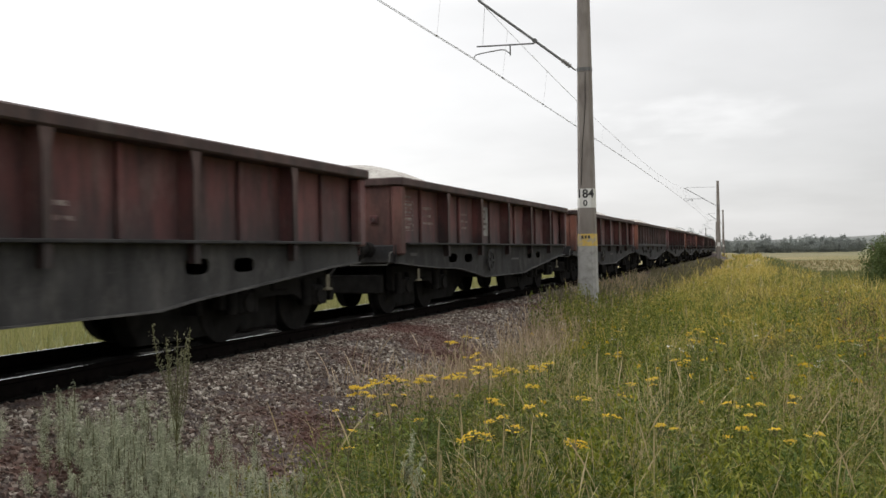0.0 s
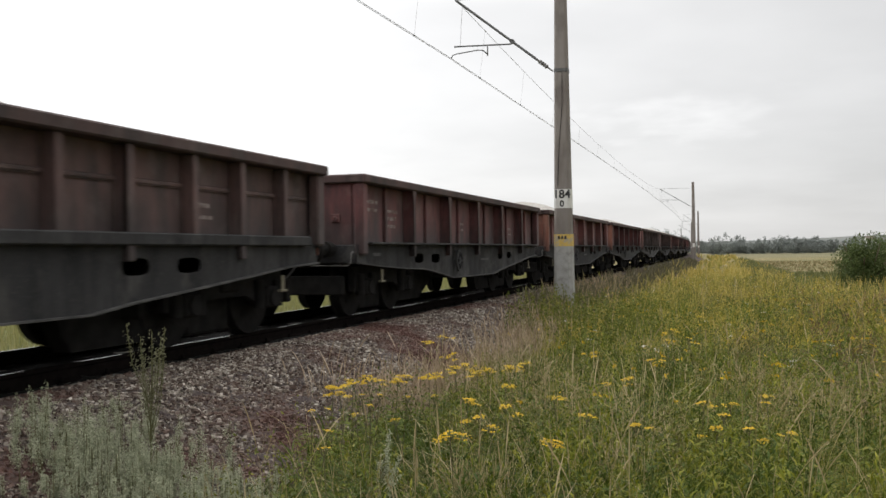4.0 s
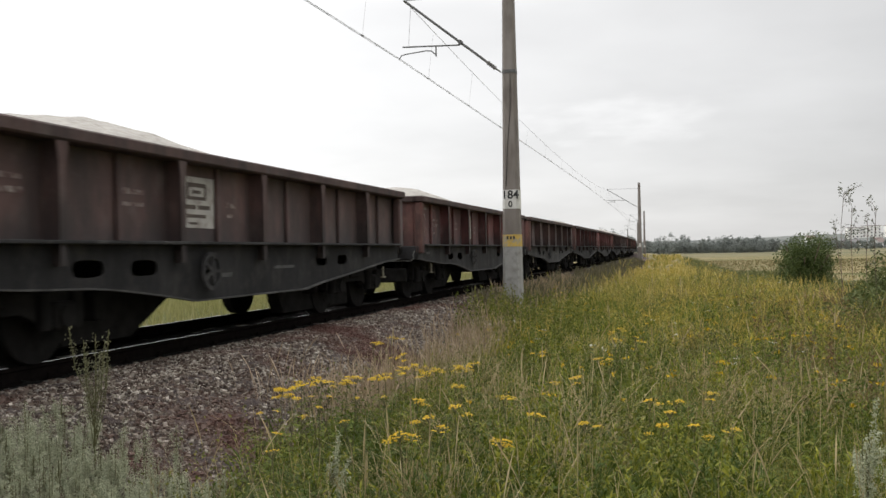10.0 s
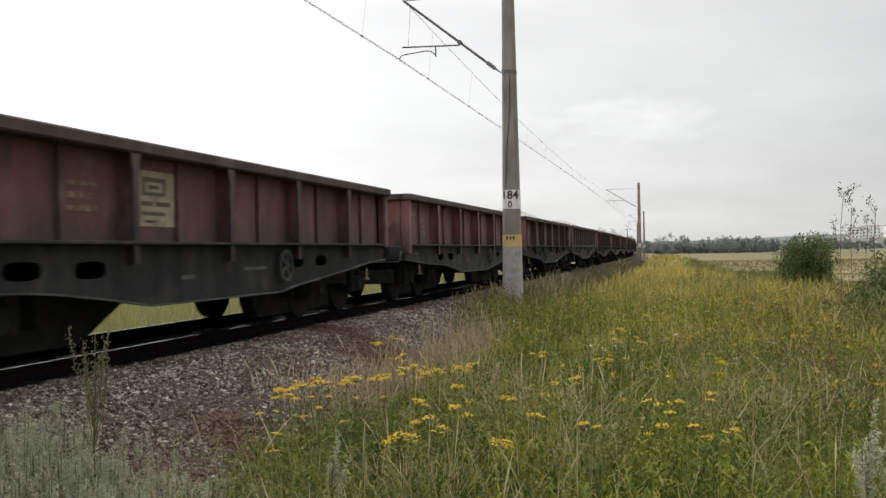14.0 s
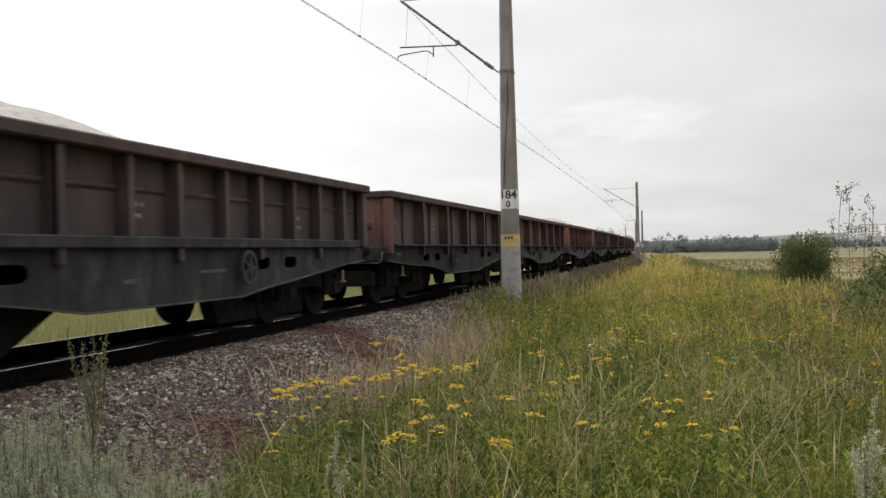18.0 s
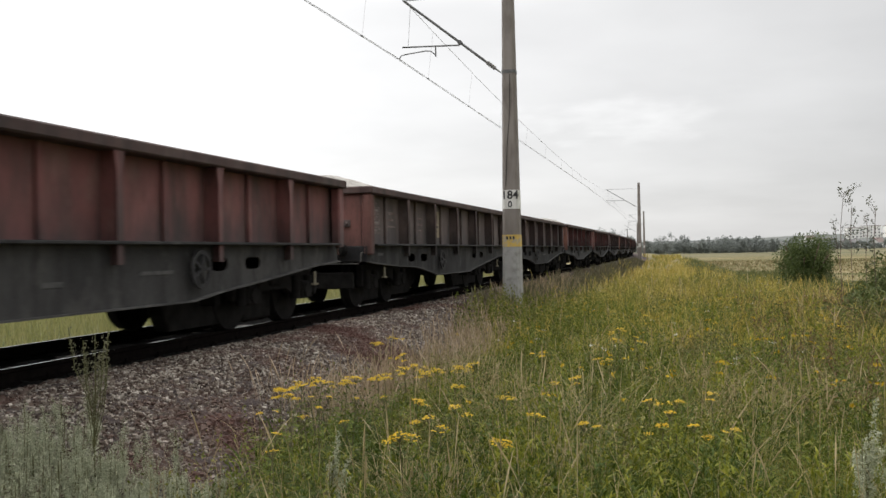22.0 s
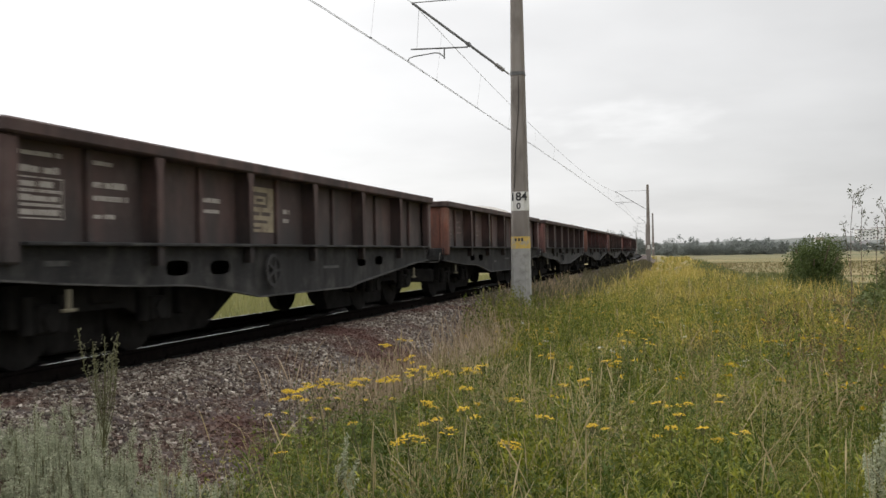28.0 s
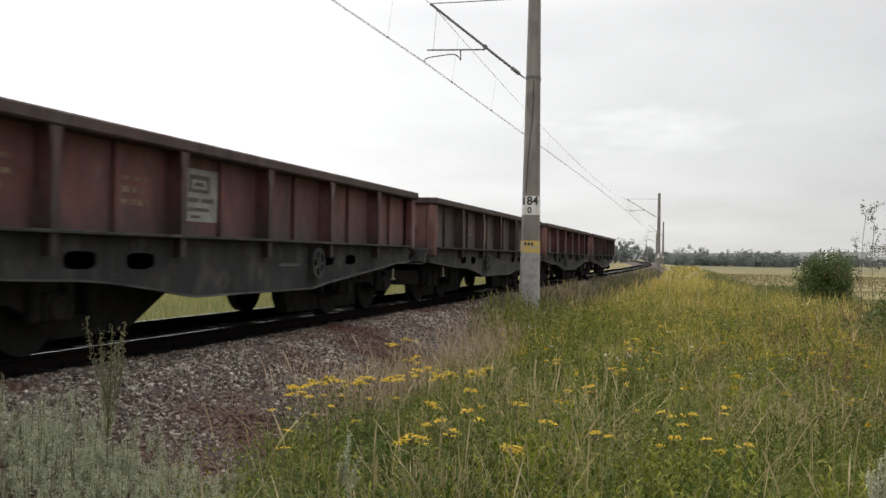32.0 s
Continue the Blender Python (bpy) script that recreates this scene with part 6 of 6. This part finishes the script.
def build_tansy():
    rng = random.Random(4)
    spots = [(x, y, -0.06) for x, y in TANSY_AT]
    for x, y, z in list(spots):  # side shoots in the thick patch
        for _ in range(1 if 3.6 < x < 4.8 and 6.8 < y < 8.8 else 0):
            spots.append((x + rng.uniform(-0.14, 0.14), y + rng.uniform(-0.1, 0.2), z + rng.uniform(-0.05, 0.03)))
    for x, y, z in spots:
        head, stem, leaf = TANSY_KINDS[rng.randrange(8)]
        t = tagged(new("tansy_plant"), "tansy plant with flat yellow flower heads on green stems", "wildflower", "tansy plants")
        t.matrix_world = Matrix.Translation((x, y, z)) @ pose(0, 0, 0, rng.uniform(-8, 8), rng.uniform(-8, 8), rng.uniform(0, 360))
        low = x < 4.9 and y < 6.7  # half-hidden young heads
        part("stem", stem, None, t)
        part("leaves", leaf, None, t)
        part("flower_head", head, None, t).scale = (0.6, 0.6, 0.6) if low else (1, 1, 1)
        for _ in range(0 if low else rng.choice((2, 3, 4)) if x < 4.8 and y > 6.8 else rng.choice((0, 1, 2)) if x < 6 else rng.choice((0, 0, 1))):
            h2 = part("flower_head", TANSY_KINDS[rng.randrange(8)][0], None, t)
            h2.matrix_basis = Matrix.Translation((rng.uniform(-0.12, 0.12), rng.uniform(-0.12, 0.12), -rng.uniform(0.0, 0.05))) @ Matrix.Scale(rng.uniform(0.6, 0.95), 4)
    # many more far off, too small to tell apart
    nr = np.random.default_rng(9)
    x, y, r = sheet_of(7, 60, 380, nr, -16, 14, 1.3)
    z = ground_z(x, y) + nr.uniform(0.42, 0.66, len(x))
    C = np.repeat(np.stack([x, y, z], 1), 6, 0) + nr.normal(0, 1, (len(x) * 6, 3)) * (0.022, 0.022, 0.006)
    V, F = leaf_quads(C, 0.019, nr)
    stuff("far_tansy_heads", V, F, TANSY, "scattered yellow flower heads in the far grass", "wildflower")


build_tansy()


# ---- bush, saplings and thicket ----
def crown_points(n, rng, radii, lumps, spread=0.55):
    """Points on lumpy shells, thinned unevenly so that gaps show."""
    c = rng.normal(0, spread, (lumps, 3)) * radii
    c[:, 2] *= 0.9
    r = rng.uniform(0.28, 0.5, lumps)[:, None] * radii
    k = rng.integers(0, lumps, n)
    d = rng.normal(0, 1, (n, 3))
    d /= np.linalg.norm(d, axis=1)[:, None]
    return c[k] + d * r[k] * rng.uniform(0.6, 1.08, (n, 1))


def build_bush():
    rng = np.random.default_rng(31)
    x, y = 10.65, 33.0
    g = float(ground_z(x, y))
    ob = tagged(new("bush"), "dense dark green bush on the edge of the bank", "bush")
    ob.location = (x, y, g)
    bm = B()
    for i in range(9):
        a = 6.28 * i / 9
        mid = (0.3 * math.cos(a), 0.3 * math.sin(a), 0.6)
        strip_rods(bm, [(0.06 * math.cos(a), 0.06 * math.sin(a), -0.05), mid, (0.7 * math.cos(a + 0.3), 0.7 * math.sin(a + 0.3), 1.4 + 0.3 * math.sin(i * 2))], 0.016, 5)
    part("trunk", bm, TWIG, ob)
    C = crown_points(24000, rng, np.array((0.86, 0.86, 1.12)), 60, 0.40) + (0, 0, 0.93)
    C = C[C[:, 2] > 0.02]
    part("crown", fast_mesh("crown", *leaf_quads(C, 0.040, rng), BUSH), None, ob)


build_bush()


def build_saplings():
    rng = np.random.default_rng(77)
    for x, y, top, n in ((10.05, 22.0, 2.12, 6), (10.32, 22.2, 1.85, 5), (10.75, 22.0, 1.75, 5), (10.5, 21.6, 1.35, 5), (10.2, 22.6, 1.35, 4)):
        g = float(ground_z(x, y))
        ob = tagged(new("sapling"), "thin young tree with few small leaves", "sapling", "saplings by the bush")
        ob.location = (x, y, g)
        h = top - g
        lean = rng.normal(0, 0.06, 2)
        P = [np.array([lean[0] * h * f * f + 0.02 * math.sin(7 * f), lean[1] * h * f * f, h * f]) for f in (0, 0.25, 0.5, 0.75, 1)]
        part("trunk", strip_rods(B(), [tuple(q) for q in P], 0.006, 5), TWIG, ob)
        C, bm = [], B()
        for j in range(n * 2):
            f = rng.uniform(0.55, 1.0) if j > 1 else 1.0
            o = np.array([lean[0] * h * f * f, lean[1] * h * f * f, h * f])
            d = np.array([rng.normal(0, 0.13), rng.normal(0, 0.13), rng.uniform(0.08, 0.3)])
            part("twig", rod(B(), tuple(o), tuple(o + d), 0.003, seg=4), TWIG, ob)
            m = rng.integers(7, 15)
            C.append(o + d * rng.uniform(0.5, 1.15, (m, 1)) + rng.normal(0, 0.035, (m, 3)))
        bm.free()
        part("leaves", fast_mesh("leaves", *leaf_quads(np.concatenate(C), 0.032, rng), SAPLING), None, ob)


build_saplings()


def build_thicket():
    rng = np.random.default_rng(13)
    sets = []
    for x, y, sx, sz, n in ((10.9, 21.5, 0.9, 0.45, 2600), (12.0, 23.0, 1.2, 0.6, 2600), (11.6, 28.0, 1.2, 0.5, 2200), (10.3, 17.6, 0.8, 0.5, 2200), (11.2, 17.8, 0.9, 0.7, 2400), (10.6, 19.4, 0.8, 0.6, 2200), (13.2, 30, 1.6, 0.6, 2200), (11.4, 22.4, 0.9, 0.85, 3000), (12.2, 21.6, 0.9, 1.0, 3000), (12.4, 25.0, 1.0, 0.9, 2600)):
        g = float(ground_z(x, y))
        C = crown_points(n, rng, np.array((sx, sx, sz)), 12) + (x, y, g + sz * 0.75)
        sets.append(leaf_quads(C[C[:, 2] > g], 0.05, rng))
    stuff("thicket", *join(*sets), leafy("thicket_leaves", ((0.045, 0.060, 0.018), (0.080, 0.100, 0.030), (0.130, 0.140, 0.050)), 0.7), "low tangled thicket beside the bush", "undergrowth")
    x, y = rng.uniform(9.6, 14, 1100), rng.uniform(16, 32, 1100)
    V, F = ribbons(on_ground(x, y), rng.uniform(0.4, 0.9, 1100), rng.uniform(0.02, 0.6, 1100), np.full(1100, 0.007), STALK, rng)
    stuff("tall_dry_weeds", V, F, GRASS_FAR, "tall ripening weeds among the thicket", "weeds")


build_thicket()


# ---- distance ----
def build_woods():
    rng = np.random.default_rng(41)
    sets, lumps = [], []

    def trees(xs, ys, hs, leaf, per):
        for x, y, h in zip(xs, ys, hs):
            g = float(ground_z(x, y))
            C = crown_points(per, rng, np.array((h * 0.42, h * 0.42, h * 0.5)), 12) + (x, y, g + h * 0.48)
            sets.append(leaf_quads(C[C[:, 2] > g - 0.5], leaf, rng))
            for q in C[rng.integers(0, per, 60)]:
                if q[2] > g:
                    lumps.append((*((q - (x, y, g + h * 0.48)) * 0.86 + (x, y, g + h * 0.48)), h * rng.uniform(0.05, 0.10)))

    # a row right of the line, a longer one further off, and one where the line bends away
    for n, x0, x1, y0, y1, h0, h1, leaf, per in ((120, -14, 48, 455, 520, 4.2, 7.2, 0.30, 620), (70, 20, 112, 640, 760, 4.5, 8.0, 0.5, 360), (44, 108, 240, 640, 760, 2.6, 4.6, 0.45, 300), (46, 90, 420, 770, 800, 4.5, 7.5, 0.6, 300),
                                                 (9, -27, -18, 335, 365, 5.5, 7.5, 0.22, 900), (24, -18, 0, 340, 450, 4, 7, 0.25, 600), (50, -420, -90, 360, 520, 6, 10, 0.5, 350)):
        trees(rng.uniform(x0, x1, n), rng.uniform(y0, y1, n), rng.uniform(h0, h1, n), leaf, per)
    L = np.array(lumps)
    tagged(scatter_stones("inner_foliage", L[:, 0], L[:, 1], L[:, 2], L[:, 3], WOODS, 6), "dense inner foliage of the distant trees, coloured with haze", "trees", kind="stuff")
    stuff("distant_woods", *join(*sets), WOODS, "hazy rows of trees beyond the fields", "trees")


build_woods()


def build_hills():
    xs = np.linspace(-3600, 3600, 160)
    rng = np.random.default_rng(2)
    ridge = 24 + 5 * np.sin(xs / 900 + 0.4) + 5 * np.sin(xs / 310) + 12 * smooth(100, 900, xs) + rng.normal(0, 0.9, len(xs))
    rows = [(3300, -3 + 0 * ridge), (3420, ridge * 0.55), (3560, ridge * 0.9), (3700, ridge), (3900, ridge * 0.6)]
    V = np.concatenate([np.stack([xs, np.full(len(xs), y) + 0.0 * xs, z], 1) for y, z in rows])
    n = len(xs)
    i = (np.arange(len(rows) - 1)[:, None] * n + np.arange(n - 1)[None, :]).ravel()
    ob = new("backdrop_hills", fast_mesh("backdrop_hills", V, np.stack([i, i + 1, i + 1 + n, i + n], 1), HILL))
    tagged(ob, "low wooded hills on the horizon, coloured with haze", "hills", kind="structure")


build_hills()


def rise_z(x, y):
    """The low rise on which the far village stands."""
    return -1.7 + 8.5 * smooth(60, 170, np.asarray(x, float)) * smooth(790, 880, np.asarray(y, float)) * smooth(1250, 1000, np.asarray(y, float))


def build_rise():
    xs, ys = np.linspace(40, 900, 44), np.linspace(770, 1260, 26)
    X, Y = np.meshgrid(xs, ys)
    n, k = len(xs), len(ys)
    i = (np.arange(k - 1)[:, None] * n + np.arange(n - 1)[None, :]).ravel()
    v = np.stack([X, Y, rise_z(X, Y)], -1).reshape(-1, 3)
    ob = new("ground_rise", fast_mesh("ground_rise", v, np.stack([i, i + 1, i + 1 + n, i + n], 1), HILL))
    tagged(ob, "low rise under the far village, coloured with haze", "ground", kind="structure")


build_rise()


def build_house(x, y, w, d, h, roof, turn, storeys=1, gable=True):
    g = max(float(ground_z(x, y)), float(rise_z(x, y)))
    ob = tagged(new("house"), "white rendered house among distant trees" if gable else "pale block of flats among distant trees", "house", "houses of the far village")
    ob.matrix_world = Matrix.Translation((x, y, g)) @ Matrix.Rotation(radians(turn), 4, "Z")
    part("wall", box(B(), -w / 2, w / 2, -d / 2, d / 2, -0.5, h), WHITEWASH, ob)
    bm = B()
    if gable:
        p = [(-d / 2 - 0.4, h - 0.2), (0, h + d * 0.45), (d / 2 + 0.4, h - 0.2), (0, h + d * 0.36)]
        prism(bm, [p[0], p[1], p[2], p[3]], [], -w / 2 - 0.4, w / 2 + 0.4)
        part("roof", bm, roof, ob)
        part("gable", prism(B(), [(-d / 2, h), (0, h + d * 0.37), (d / 2, h)], [], -w / 2 + 0.01, w / 2 - 0.01), WHITEWASH, ob)
    else:
        part("roof", box(B(), -w / 2 - 0.2, w / 2 + 0.2, -d / 2 - 0.2, d / 2 + 0.2, h, h + 0.4), roof, ob)
    cols = max(2, int(w / 3.2))
    for s in range(storeys):
        for c in range(cols):
            cx = -w / 2 + (c + 0.5) * w / cols
            part("window", box(B(), cx - 0.55, cx + 0.55, -d / 2 - 0.05, -d / 2 + 0.02, 1.0 + s * 2.8, 2.3 + s * 2.8), PANE, ob)


def build_village():
    for spec in ((84, 815, 8, 7, 4.0, ROOF_GREY, 80, 1), (127, 780, 11, 7, 3.6, ROOF_GREY, 20, 1), (136, 800, 7, 7, 4.5, ROOF_GREY, 70, 2), (118, 830, 9, 7, 3.5, ROOF_RED, 10, 1),
                 (150, 790, 8, 8, 4.2, ROOF_RED, 40, 1), (110, 870, 8, 7, 4.5, ROOF_RED, 30, 2)):
        build_house(*spec)
    for x, w, h in ((150, 13, 9.5), (167, 16, 10.5), (186, 20, 10), (210, 18, 9)):
        build_house(x, 880 + (x % 7) * 6, w, 11, h, ROOF_RED, x % 11 - 5, 3, False)


build_village()


# ---- what moves ----
def motions():
    for i, w in enumerate(TRAIN):
        rows = []
        for t in range(33):
            s = train_place(t) + LENGTH * (i - 2) - HALF
            (xa, _), (xb, _) = centre(s - 4.5), centre(s + 4.5)
            rows.append((t, Matrix.Translation(((xa + xb) / 2, s, 0)) @ Matrix.Rotation(math.atan2(xa - xb, 9.0), 4, "Z")))
        walk(w, rows)
    # the wheels turn as far as the train runs, a key each fifteenth of a second
    spins = [(k / 15, -(train_place(k / 15) - train_place(0)) / WHEEL) for k in range(481)]
    for axle in WHEELSETS:
        at = axle.location.copy()
        walk(axle, [(t, Matrix.Translation(at) @ Matrix.Rotation(a, 4, "X")) for t, a in spins])


motions()
